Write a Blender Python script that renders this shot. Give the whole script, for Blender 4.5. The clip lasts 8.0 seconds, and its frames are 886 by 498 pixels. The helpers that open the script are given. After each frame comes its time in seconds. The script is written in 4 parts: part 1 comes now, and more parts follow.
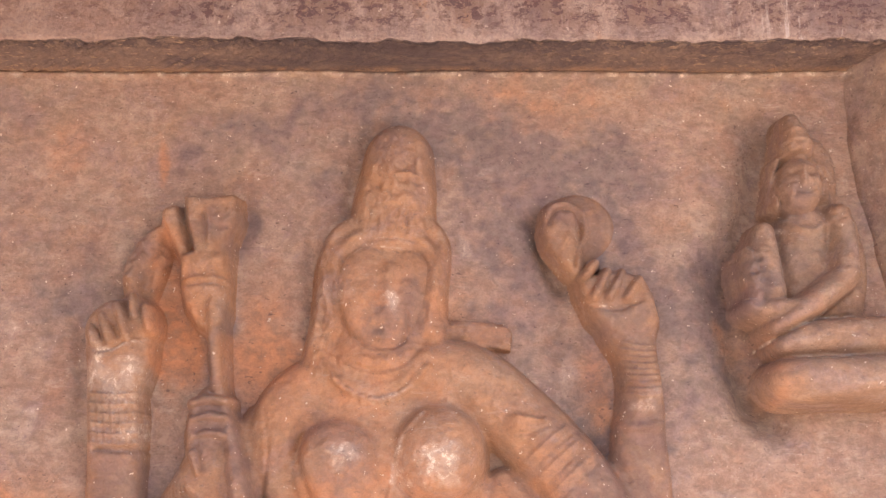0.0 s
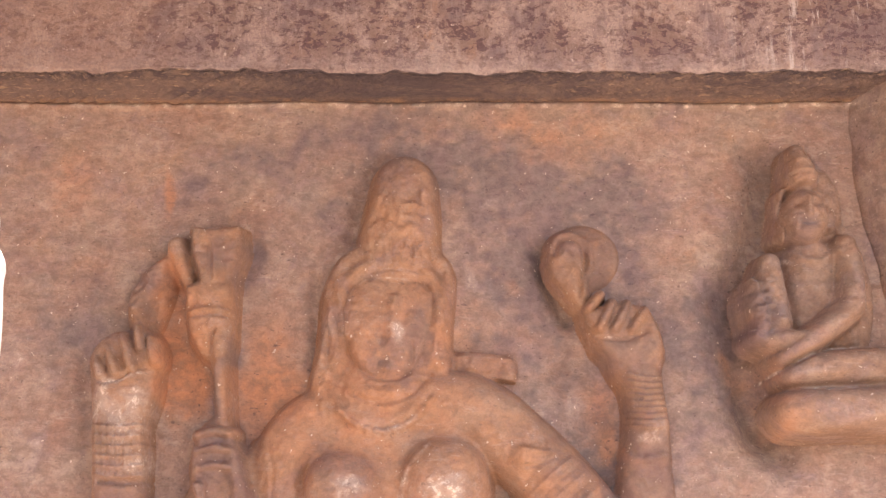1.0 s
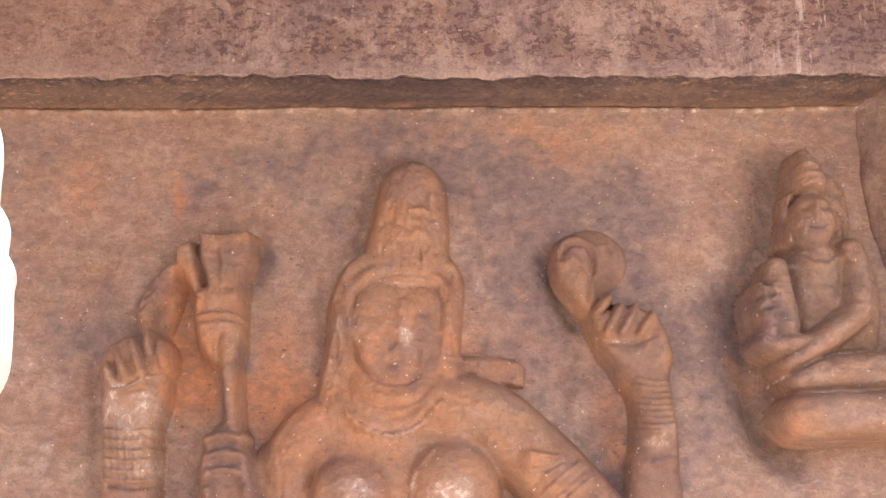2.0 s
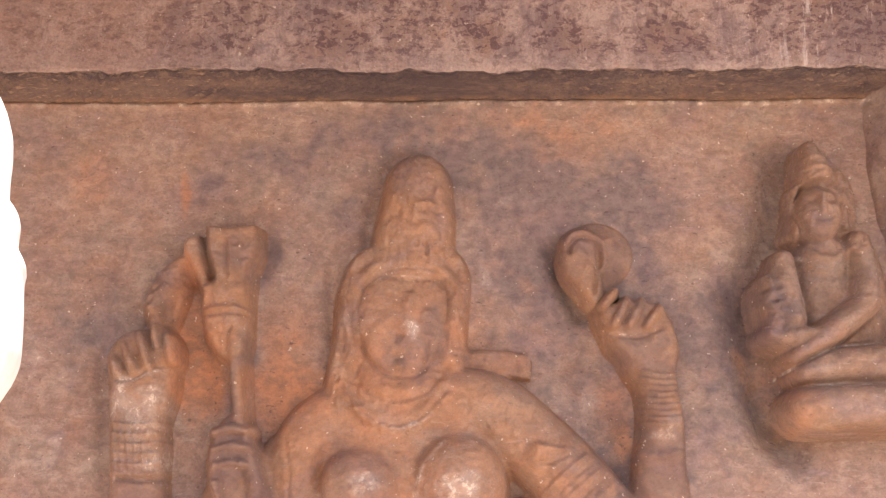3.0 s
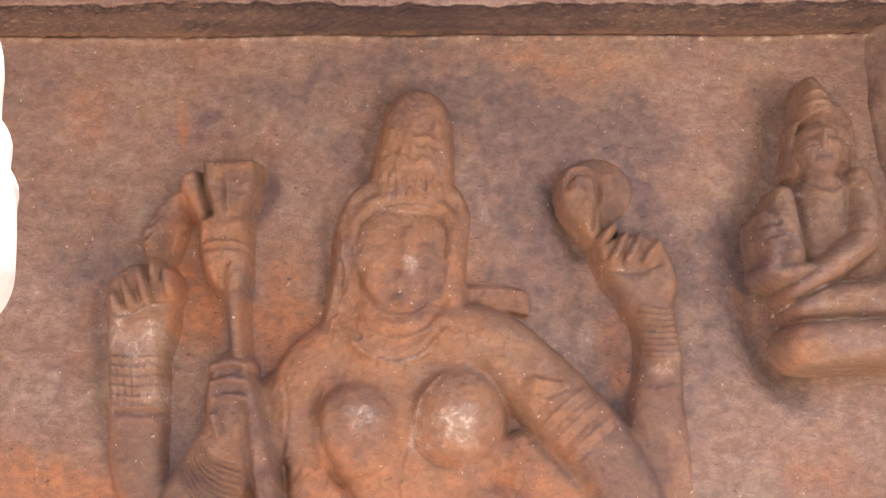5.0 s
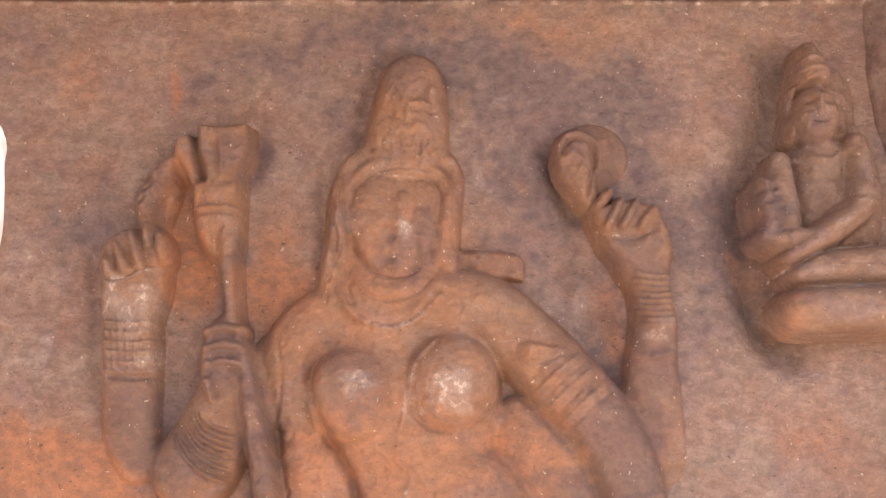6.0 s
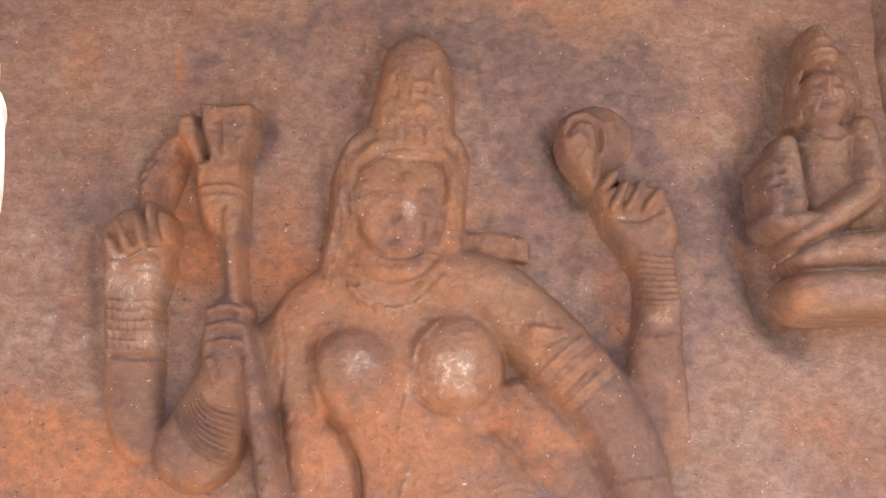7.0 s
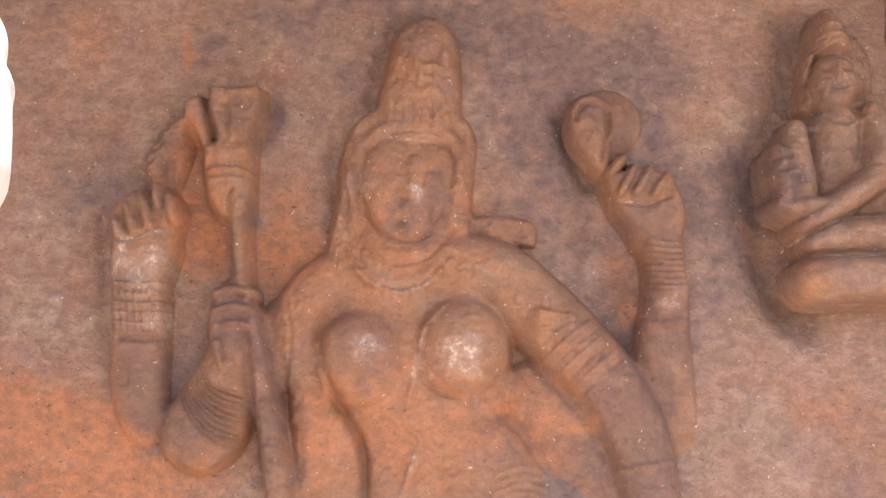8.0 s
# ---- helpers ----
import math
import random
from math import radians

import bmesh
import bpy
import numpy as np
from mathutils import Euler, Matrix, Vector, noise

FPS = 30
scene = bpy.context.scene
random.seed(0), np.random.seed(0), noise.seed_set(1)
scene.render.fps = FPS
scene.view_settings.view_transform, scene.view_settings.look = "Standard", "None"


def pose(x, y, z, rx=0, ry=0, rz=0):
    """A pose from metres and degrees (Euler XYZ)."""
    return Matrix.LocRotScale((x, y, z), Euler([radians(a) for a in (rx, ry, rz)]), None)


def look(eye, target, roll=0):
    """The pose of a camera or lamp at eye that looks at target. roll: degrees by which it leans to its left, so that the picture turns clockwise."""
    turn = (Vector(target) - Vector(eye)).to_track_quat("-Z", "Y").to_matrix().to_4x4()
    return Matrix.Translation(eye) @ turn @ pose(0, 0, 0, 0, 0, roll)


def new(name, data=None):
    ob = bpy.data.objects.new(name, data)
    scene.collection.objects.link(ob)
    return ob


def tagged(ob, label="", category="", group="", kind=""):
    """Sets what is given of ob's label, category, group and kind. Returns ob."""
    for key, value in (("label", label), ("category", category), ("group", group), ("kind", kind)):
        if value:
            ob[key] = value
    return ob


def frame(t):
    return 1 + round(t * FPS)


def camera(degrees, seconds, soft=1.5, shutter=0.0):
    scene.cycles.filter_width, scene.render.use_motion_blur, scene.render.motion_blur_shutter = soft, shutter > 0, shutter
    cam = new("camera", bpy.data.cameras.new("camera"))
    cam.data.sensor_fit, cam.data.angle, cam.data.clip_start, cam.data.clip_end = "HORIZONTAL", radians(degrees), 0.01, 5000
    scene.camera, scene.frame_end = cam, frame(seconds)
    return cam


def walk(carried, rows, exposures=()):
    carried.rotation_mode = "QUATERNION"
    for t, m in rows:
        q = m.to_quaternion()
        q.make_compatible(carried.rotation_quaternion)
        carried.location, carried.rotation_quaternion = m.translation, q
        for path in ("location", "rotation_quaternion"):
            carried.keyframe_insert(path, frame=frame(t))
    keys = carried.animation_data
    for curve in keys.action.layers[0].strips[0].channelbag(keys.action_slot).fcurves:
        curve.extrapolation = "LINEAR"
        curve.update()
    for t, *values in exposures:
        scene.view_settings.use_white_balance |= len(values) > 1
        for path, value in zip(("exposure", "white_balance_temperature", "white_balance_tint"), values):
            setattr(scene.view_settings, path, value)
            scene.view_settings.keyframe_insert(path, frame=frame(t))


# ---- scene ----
# ---------------------------------------------------------------- camera and walk
cam = camera(39.24, 8.0, soft=1.3)
# seconds, eye x y z, yaw, pitch, roll
PATH = [
    (0.0, -0.0008, -3.3880, 1.6023, -1.002, 14.697, 0.040),
    (0.5, -0.0008, -3.3925, 1.6099, -0.901, 15.339, 0.041),
    (1.0, -0.0025, -3.3929, 1.6223, -0.780, 15.786, 0.023),
    (1.5, 0.0015, -3.4004, 1.6326, -0.540, 15.789, 0.004),
    (3.0, -0.0056, -3.4105, 1.6336, -0.143, 15.434, 0.036),
    (3.5, -0.0004, -3.4085, 1.6246, 0.014, 15.012, 0.013),
    (4.0, 0.0051, -3.4039, 1.6170, 0.118, 14.360, -0.041),
    (4.5, 0.0025, -3.3994, 1.6084, 0.024, 13.766, -0.029),
    (6.0, 0.0132, -3.3725, 1.5714, -0.159, 12.013, -0.202),
    (6.5, 0.0135, -3.3606, 1.5590, -0.085, 11.789, -0.393),
    (7.0, 0.0146, -3.3502, 1.5480, 0.055, 11.621, -0.618),
    (7.5, 0.0081, -3.3449, 1.5479, 0.118, 11.223, -0.810),
    (8.0, 0.0101, -3.3416, 1.5412, 0.300, 10.991, -0.966),
]
KELVIN, TINT = 6550, 14
EXPOSURES = [(0.0, 2.20), (1.5, 2.18), (3.0, 2.08), (4.5, 1.93), (8.0, 1.91)]
walk(cam, [(t, pose(x, y, z, 0, 0, yaw) @ pose(0, 0, 0, 90 + pitch) @ pose(0, 0, 0, 0, 0, -roll))
           for t, x, y, z, yaw, pitch, roll in PATH], [(t, stops, KELVIN, TINT) for t, stops in EXPOSURES])

# ---------------------------------------------------------------- sky and sun
SUN_ELEVATION, SUN_SIDE = 52.0, 20.0      # degrees up, degrees to the right of straight behind the viewer
world = bpy.data.worlds.new("sky")
scene.world = world
world.use_nodes = True
sky = world.node_tree.nodes.new("ShaderNodeTexSky")
sky.sky_type, sky.sun_disc = "NISHITA", False
sky.sun_elevation, sky.sun_rotation = radians(SUN_ELEVATION), radians(180 - SUN_SIDE)
background = world.node_tree.nodes["Background"]
world.node_tree.links.new(sky.outputs[0], background.inputs[0])
background.inputs[1].default_value = 0.12
sun = new("sun", bpy.data.lights.new("sun", "SUN"))
sun.data.energy, sun.data.angle, sun.data.color = 5.0, radians(0.5), (1.0, 0.95, 0.87)
sun.matrix_world = look((0, 0, 10), Vector((0, 0, 10)) + Vector((-math.sin(radians(SUN_SIDE)) * math.cos(radians(SUN_ELEVATION)),
                        math.cos(radians(SUN_SIDE)) * math.cos(radians(SUN_ELEVATION)), -math.sin(radians(SUN_ELEVATION)))))


# ---------------------------------------------------------------- noise and masks on arrays
def lattice(x, z, size, seed):
    """Smooth noise from -1 to 1 with features of about the given size in metres."""
    table = np.random.RandomState(seed).uniform(-1, 1, (128, 128))
    u, v = np.asarray(x) / size + 40.3, np.asarray(z) / size + 17.7
    i, j = np.floor(u).astype(int), np.floor(v).astype(int)
    a, b = u - i, v - j
    a, b = a * a * a * (a * (a * 6 - 15) + 10), b * b * b * (b * (b * 6 - 15) + 10)
    i0, i1, j0, j1 = i % 128, (i + 1) % 128, j % 128, (j + 1) % 128
    return (table[i0, j0] * (1 - a) + table[i1, j0] * a) * (1 - b) + (table[i0, j1] * (1 - a) + table[i1, j1] * a) * b


def cloud(x, z, size, seed, octaves=4):
    """Several octaves of lattice noise."""
    total = sum(lattice(x, z, size / 2 ** k, seed + 7 * k) * 0.55 ** k for k in range(octaves))
    return total / 1.6


def chain_distance(x, z, points):
    """Distance to a line of points, and the place along it from 0 to 1."""
    best, along = np.full(np.shape(x), 9.0), np.zeros(np.shape(x))
    n = len(points) - 1
    for k in range(n):
        (ax, az), (bx, bz) = points[k][:2], points[k + 1][:2]
        dx, dz = bx - ax, bz - az
        s = np.clip(((x - ax) * dx + (z - az) * dz) / (dx * dx + dz * dz + 1e-12), 0, 1)
        d = np.hypot(x - ax - s * dx, z - az - s * dz)
        along = np.where(d < best, (k + s) / n, along)
        best = np.minimum(best, d)
    return best, along


def curve(points, steps=6):
    """Catmull-Rom through the points."""
    p = [np.array(q, float) for q in points]
    p = [2 * p[0] - p[1]] + p + [2 * p[-1] - p[-2]]
    out = []
    for k in range(1, len(p) - 2):
        for s in range(steps):
            t = s / steps
            out.append(0.5 * (2 * p[k] + (p[k + 1] - p[k - 1]) * t + (2 * p[k - 1] - 5 * p[k] + 4 * p[k + 1] - p[k + 2]) * t * t
                              + (3 * p[k] - p[k - 1] - 3 * p[k + 1] + p[k + 2]) * t ** 3))
    return [tuple(q) for q in out] + [tuple(p[-2])]


class Relief:
    """A carving on a grid: heights out of the wall."""

    def __init__(self, x0, x1, z0, z1, step):
        xs, zs = np.arange(x0, x1 + step / 2, step), np.arange(z0, z1 + step / 2, step)
        self.x, self.z = np.meshgrid(xs, zs)
        self.h = np.full(self.x.shape, -0.03)

    def window(self, x0, x1, z0, z1):
        """The rows and columns of the grid between these bounds."""
        j0, j1 = np.searchsorted(self.x[0], (x0, x1))
        i0, i1 = np.searchsorted(self.z[:, 0], (z0, z1))
        return (slice(max(i0 - 1, 0), i1 + 1), slice(max(j0 - 1, 0), j1 + 1))

    def join(self, w, h, soft=0.008):
        old = self.h[w]
        gap = np.maximum(soft - np.abs(old - h), 0)
        self.h[w] = np.maximum(old, h) + np.where((h > -0.02) & (old > -0.02), gap * gap / (4 * soft), 0)

    def limb(self, points, round_=2.2, soft=0.008):
        """Points of x, z, radius, height: a tapered rounded form."""
        points = curve(points) if len(points) > 2 else points
        fat = max(q[2] for q in points)
        px, pz = [q[0] for q in points], [q[1] for q in points]
        w = self.window(min(px) - fat, max(px) + fat, min(pz) - fat, max(pz) + fat)
        x, z = self.x[w], self.z[w]
        best = np.full(x.shape, -0.03)
        for (ax, az, ar, at), (bx, bz, br, bt) in zip(points, points[1:]):
            dx, dz = bx - ax, bz - az
            s = np.clip(((x - ax) * dx + (z - az) * dz) / (dx * dx + dz * dz + 1e-12), 0, 1)
            d = np.hypot(x - ax - s * dx, z - az - s * dz) / (ar + s * (br - ar))
            h = (at + s * (bt - at)) * np.maximum(1 - d ** round_, 0) ** (1 / round_)
            best = np.maximum(best, np.where(d < 1, h, -0.03))
        self.join(w, best, soft)

    def grain(self, x, z, rx, rz, height, size, seed, along=1.0):
        """Rough, broken carving inside an ellipse."""
        w = self.window(x - 2 * rx, x + 2 * rx, z - 2 * rz, z + 2 * rz)
        fade = np.exp(-((self.x[w] - x) / rx) ** 4 - ((self.z[w] - z) / rz) ** 4)
        self.h[w] += np.where(self.h[w] > 0.01, height * fade * cloud(self.x[w], self.z[w] * along, size, seed, 3), 0)

    def blob(self, x, z, rx, rz, top, turn=0.0, round_=2.2, base=0.0, soft=0.008, square=2.0):
        c, s = math.cos(radians(turn)), math.sin(radians(turn))
        far = max(rx, rz)
        w = self.window(x - far, x + far, z - far, z + far)
        u, v = (self.x[w] - x) * c + (self.z[w] - z) * s, -(self.x[w] - x) * s + (self.z[w] - z) * c
        d = (np.abs(u / rx) ** square + np.abs(v / rz) ** square) ** (1 / square)
        self.join(w, np.where(d < 1, base + (top - base) * np.maximum(1 - d ** round_, 0) ** (1 / round_), -0.03), soft)

    def slab(self, outline, top, bevel=0.02, soft=0.006):
        """A flat piece with rounded edges inside a closed outline."""
        px, pz = [q[0] for q in outline], [q[1] for q in outline]
        w = self.window(min(px), max(px), min(pz), max(pz))
        x, z = self.x[w], self.z[w]
        inside = np.zeros(x.shape, bool)
        closed = list(outline) + [outline[0]]
        for (ax, az), (bx, bz) in zip(closed, closed[1:]):
            if az != bz:
                inside ^= ((az > z) != (bz > z)) & (x < (bx - ax) * (z - az) / (bz - az) + ax)
        d, _ = chain_distance(x, z, closed)
        s = np.clip(d / bevel, 0, 1)
        self.join(w, np.where(inside, top * (1 - (1 - s) ** 2.2) ** 0.45, -0.03), soft)

    def soften(self, cells):
        """Round the edges worn by time: a small blur over forms and the foot of each slope."""
        reach = int(3 * cells) + 1
        k = np.exp(-0.5 * (np.arange(-reach, reach + 1) / cells) ** 2)
        k = k / k.sum()
        h = np.maximum(self.h, -0.015)
        for axis in (0, 1):
            wide = np.pad(h, [(reach, reach) if a == axis else (0, 0) for a in (0, 1)], mode="edge")
            n = h.shape[axis]
            h = sum(w * (wide[q:q + n] if axis == 0 else wide[:, q:q + n]) for q, w in enumerate(k))
        self.h = np.where(h > -0.0145, h, -0.03)

    def dish(self, outline, edge, top, dome):
        """A domed form sunk inside a closed outline: its rim at one height, rising to the top over the dome's width."""
        px, pz = [q[0] for q in outline], [q[1] for q in outline]
        w = self.window(min(px), max(px), min(pz), max(pz))
        x, z = self.x[w], self.z[w]
        inside = np.zeros(x.shape, bool)
        closed = curve(list(outline) + [outline[0]], 6)
        for (ax, az), (bx, bz) in zip(closed, closed[1:]):
            if az != bz:
                inside ^= ((az > z) != (bz > z)) & (x < (bx - ax) * (z - az) / (bz - az) + ax)
        d, _ = chain_distance(x, z, closed)
        s = np.clip(d / dome, 0, 1)
        form = edge + (top - edge) * (1 - (1 - s) ** 2.2)
        blend = np.clip(d / 0.012, 0, 1)
        self.h[w] = np.where(inside, np.maximum(self.h[w], edge) * (1 - blend) + form * blend, self.h[w])

    def line(self, points, width, height, taper=0.0):
        """A ridge (or, with a negative height, a cut) along a line, on what is carved so far."""
        points = curve(points) if len(points) > 2 else points
        px, pz = [q[0] for q in points], [q[1] for q in points]
        w = self.window(min(px) - 3 * width, max(px) + 3 * width, min(pz) - 3 * width, max(pz) + 3 * width)
        d, along = chain_distance(self.x[w], self.z[w], points)
        fade = 1 if not taper else np.clip(np.minimum(along, 1 - along) / taper, 0, 1)
        self.h[w] += np.where(self.h[w] > 0.004, height * fade * np.exp(-(d / width) ** 2), 0)

    def bump(self, x, z, rx, rz, height, turn=0.0):
        c, s = math.cos(radians(turn)), math.sin(radians(turn))
        far = 3 * max(rx, rz)
        w = self.window(x - far, x + far, z - far, z + far)
        u, v = (self.x[w] - x) * c + (self.z[w] - z) * s, -(self.x[w] - x) * s + (self.z[w] - z) * c
        self.h[w] += np.where(self.h[w] > 0.004, height * np.exp(-(u / rx) ** 2 - (v / rz) ** 2), 0)

    def beads(self, points, count, radius, height):
        path = curve(points, 12)
        for k in range(count):
            q = path[round(k * (len(path) - 1) / (count - 1))]
            self.bump(q[0], q[1], radius, radius, height)

    def wear(self, seed, coarse=0.006, fine=0.0016):
        on = np.clip(self.h / 0.03, 0, 1)
        self.h = self.h + on * (coarse * cloud(self.x, self.z, 0.06, seed, 3) + fine * cloud(self.x, self.z, 0.012, seed + 5, 2))

    def mesh(self, name, material):
        """The carved part as one mesh that runs a little into the wall behind it."""
        keep = self.h > -0.004
        grow = keep.copy()
        grow[1:] |= keep[:-1]; grow[:-1] |= keep[1:]; grow[:, 1:] |= keep[:, :-1]; grow[:, :-1] |= keep[:, 1:]
        cells = grow[:-1, :-1] & grow[1:, :-1] & grow[:-1, 1:] & grow[1:, 1:]
        n = self.x.shape[1]
        i, j = np.nonzero(cells)
        corner = i * n + j
        faces = np.stack([corner, corner + 1, corner + n + 1, corner + n], 1)
        used, flat = np.unique(faces, return_inverse=True)
        faces = flat.reshape(faces.shape)
        x, h = self.x.ravel()[used], self.h.ravel()[used]
        verts = np.stack([x, -h, self.z.ravel()[used]], 1)
        return sheet(name, verts, faces, material)


def sheet(name, verts, faces, material):
    """A smooth mesh object from arrays, with its weathering masks."""
    data = bpy.data.meshes.new(name)
    data.vertices.add(len(verts))
    data.vertices.foreach_set("co", np.asarray(verts, np.float32).ravel())
    data.loops.add(faces.size)
    data.loops.foreach_set("vertex_index", faces.ravel().astype(np.int32))
    data.polygons.add(len(faces))
    data.polygons.foreach_set("loop_start", np.arange(0, faces.size, 4, dtype=np.int32))
    data.polygons.foreach_set("use_smooth", np.ones(len(faces), bool))
    data.update(calc_edges=True)
    data.validate()
    masks = weathering(verts[:, 0], verts[:, 2])
    layer = data.color_attributes.new("weather", "FLOAT_COLOR", "POINT")
    layer.data.foreach_set("color", np.column_stack([*masks, np.ones(len(verts))]).astype(np.float32).ravel())
    data.materials.append(material)
    return new(name, data)


def grid_faces(rows, columns):
    i, j = np.meshgrid(np.arange(rows - 1), np.arange(columns - 1), indexing="ij")
    c = (i * columns + j).ravel()
    return np.stack([c, c + 1, c + columns + 1, c + columns], 1)


# stains on the rock: x, z, half width, half height, strength
GREY_TOP = [
    (-0.05, 3.045, 0.5, 0.03, 1.3), (-0.45, 3.045, 0.2, 0.03, 0.6), (0.8, 3.045, 0.5, 0.03, 0.7), (-0.14, 2.942, 0.16, 0.06, 0.7), (-0.962, 2.881, 0.22, 0.1, 0.35), (-0.1, 2.86, 0.36, 0.13, 0.3),
    (0.091, 2.855, 0.12, 0.12, 0.65), (-0.434, 2.843, 0.19, 0.1, 0.9), (0.401, 2.811, 0.2, 0.1, 0.3), (-0.645, 2.794, 0.12, 0.07, 0.7), (0.188, 2.76, 0.2, 0.11, 0.9), (0.45, 2.75, 0.45, 0.22, 0.55),
    (0.594, 2.725, 0.12, 0.14, 0.4), (-0.061, 2.66, 0.06, 0.1, 0.35), (1.05, 2.637, 0.06, 0.07, 0.45), (1.039, 2.637, 0.08, 0.1, 0.7), (-0.508, 2.577, 0.02, 0.06, 1), (-1.069, 2.574, 0.16, 0.16, 0.3),
]
GREY_HIGH = [
    (0.233, 2.54, 0.09, 0.16, 0.8), (-0.569, 2.53, 0.07, 0.07, 0.5), (-0.586, 2.526, 0.08, 0.09, 0.45), (0.583, 2.474, 0.08, 0.14, 0.6), (1.009, 2.454, 0.08, 0.08, 0.35), (-0.76, 2.436, 0.025, 0.05, 1.1),
    (-0.766, 2.433, 0.05, 0.06, 0.9), (0.9, 2.391, 0.03, 0.06, 0.9), (-0.019, 2.376, 0.03, 0.05, 0.6), (0.498, 2.344, 0.1, 0.1, 0.3), (-1.004, 2.344, 0.12, 0.12, 0.4), (0.894, 2.336, 0.05, 0.1, 0.4),
    (-0.57, 2.319, 0.06, 0.06, 0.5), (0.908, 2.298, 0.03, 0.03, 0.9), (-0.786, 2.297, 0.03, 0.04, 0.8), (-0.037, 2.283, 0.04, 0.07, 0.8), (0.795, 2.279, 0.09, 0.25, 0.7), (0.354, 2.279, 0.1, 0.15, 0.6),
]
GREY_MIDDLE = [
    (-0.085, 2.27, 0.085, 0.1, 1.05), (0.537, 2.268, 0.1, 0.06, 0.6), (0.58, 2.25, 0.28, 0.34, 0.5), (0.538, 2.249, 0.07, 0.06, 0.4), (-0.141, 2.245, 0.07, 0.05, 0.9), (-0.123, 2.244, 0.08, 0.03, 0.5),
    (0.121, 2.241, 0.1, 0.03, 0.4), (0.996, 2.207, 0.12, 0.08, 0.35), (-0.553, 2.191, 0.03, 0.12, 0.8), (-0.547, 2.183, 0.04, 0.1, 0.9), (-0.856, 2.137, 0.07, 0.09, 0.7),
    (0.598, 2.044, 0.05, 0.08, 0.7), (-0.564, 1.994, 0.06, 0.09, 0.8), (-0.555, 1.966, 0.05, 0.08, 0.5), (-0.536, 1.948, 0.05, 0.05, 0.7), (0.588, 1.947, 0.06, 0.03, 0.7), (0.599, 1.919, 0.07, 0.05, 0.6),
]
GREY_LOW = [
    (0.615, 1.892, 0.07, 0.1, 0.9), (0.042, 1.884, 0.1, 0.1, 0.7), (0.71, 1.876, 0.14, 0.16, 0.35), (-0.481, 1.86, 0.03, 0.14, 0.9), (-0.207, 1.858, 0.1, 0.11, 0.9), (0.431, 1.823, 0.08, 0.07, 0.4),
    (-0.793, 1.815, 0.08, 0.1, 0.7), (0.575, 1.812, 0.07, 0.09, 0.6), (-0.787, 1.774, 0.09, 0.14, 1.2), (0.36, 1.72, 0.26, 0.28, 0.6), (0.517, 1.707, 0.09, 0.1, 0.5), (-0.646, 1.699, 0.1, 0.08, 0.6),
    (-0.435, 1.698, 0.03, 0.12, 0.8), (0.503, 1.689, 0.09, 0.16, 0.9), (-0.439, 1.688, 0.035, 0.16, 1.2), (-0.628, 1.671, 0.09, 0.07, 0.7), (0.537, 1.562, 0.07, 0.12, 0.7),
]
GREY = GREY_TOP + GREY_HIGH + GREY_MIDDLE + GREY_LOW
OCHRE_HIGH = [
    (0.24, 2.951, 0.3, 0.07, 0.35), (-1.019, 2.76, 0.1, 0.1, 0.4), (-0.743, 2.734, 0.03, 0.07, 1), (-0.71, 2.474, 0.03, 0.08, 0.8), (-0.097, 2.424, 0.12, 0.1, 0.1), (-0.729, 2.317, 0.03, 0.07, 1.1),
    (1.065, 2.301, 0.1, 0.08, 0.33), (-0.433, 2.28, 0.1, 0.22, 0.6), (0.872, 2.268, 0.03, 0.08, 0.25), (-0.659, 2.248, 0.06, 0.18, 1), (0.879, 2.247, 0.05, 0.2, 0.5), (0.713, 2.216, 0.03, 0.2, 0.3),
    (-0.415, 2.211, 0.09, 0.1, 0.5), (-0.127, 2.19, 0.26, 0.24, 0.32),
]
OCHRE_LOW = [
    (-0.699, 2.184, 0.04, 0.09, 0.7), (0.951, 2.142, 0.035, 0.12, 0.55), (0.467, 2.137, 0.06, 0.16, 0.6), (-0.982, 2.082, 0.05, 0.14, 0.4), (0.491, 2.014, 0.05, 0.1, 0.6), (-0.095, 1.894, 0.26, 0.3, 0.35),
    (0.512, 1.891, 0.06, 0.08, 0.7), (1.005, 1.778, 0.3, 0.16, 0.4), (0.296, 1.751, 0.12, 0.14, 0.45), (-0.326, 1.691, 0.1, 0.22, 0.6), (0.269, 1.677, 0.1, 0.08, 0.5), (-0.032, 1.637, 0.24, 0.18, 0.6),
    (-1.13, 1.623, 0.26, 0.16, 2.4), (-0.943, 1.538, 0.28, 0.1, 1.6),
]
OCHRE = OCHRE_HIGH + OCHRE_LOW
PALE_HIGH = [
    (-0.501, 2.89, 0.12, 0.06, 0.4), (-1.216, 2.777, 0.25, 0.3, 0.35), (0.789, 2.725, 0.14, 0.14, 0.3), (0.187, 2.7, 0.1, 0.02, 0.9), (-0.597, 2.54, 0.07, 0.06, 0.3), (1.003, 2.513, 0.07, 0.04, 0.5),
    (0.128, 2.474, 0.02, 0.07, 0.7), (0.511, 2.362, 0.06, 0.02, 0.5), (-0.566, 2.35, 0.07, 0.06, 0.5), (-0.1, 2.303, 0.022, 0.05, 0.72), (-0.096, 2.294, 0.03, 0.06, 0.57), (0.528, 2.252, 0.08, 0.05, 0.4),
    (-0.81, 2.239, 0.06, 0.03, 0.35), (0.914, 2.181, 0.05, 0.03, 0.4), (-1.115, 2.153, 0.2, 0.35, 0.45),
]
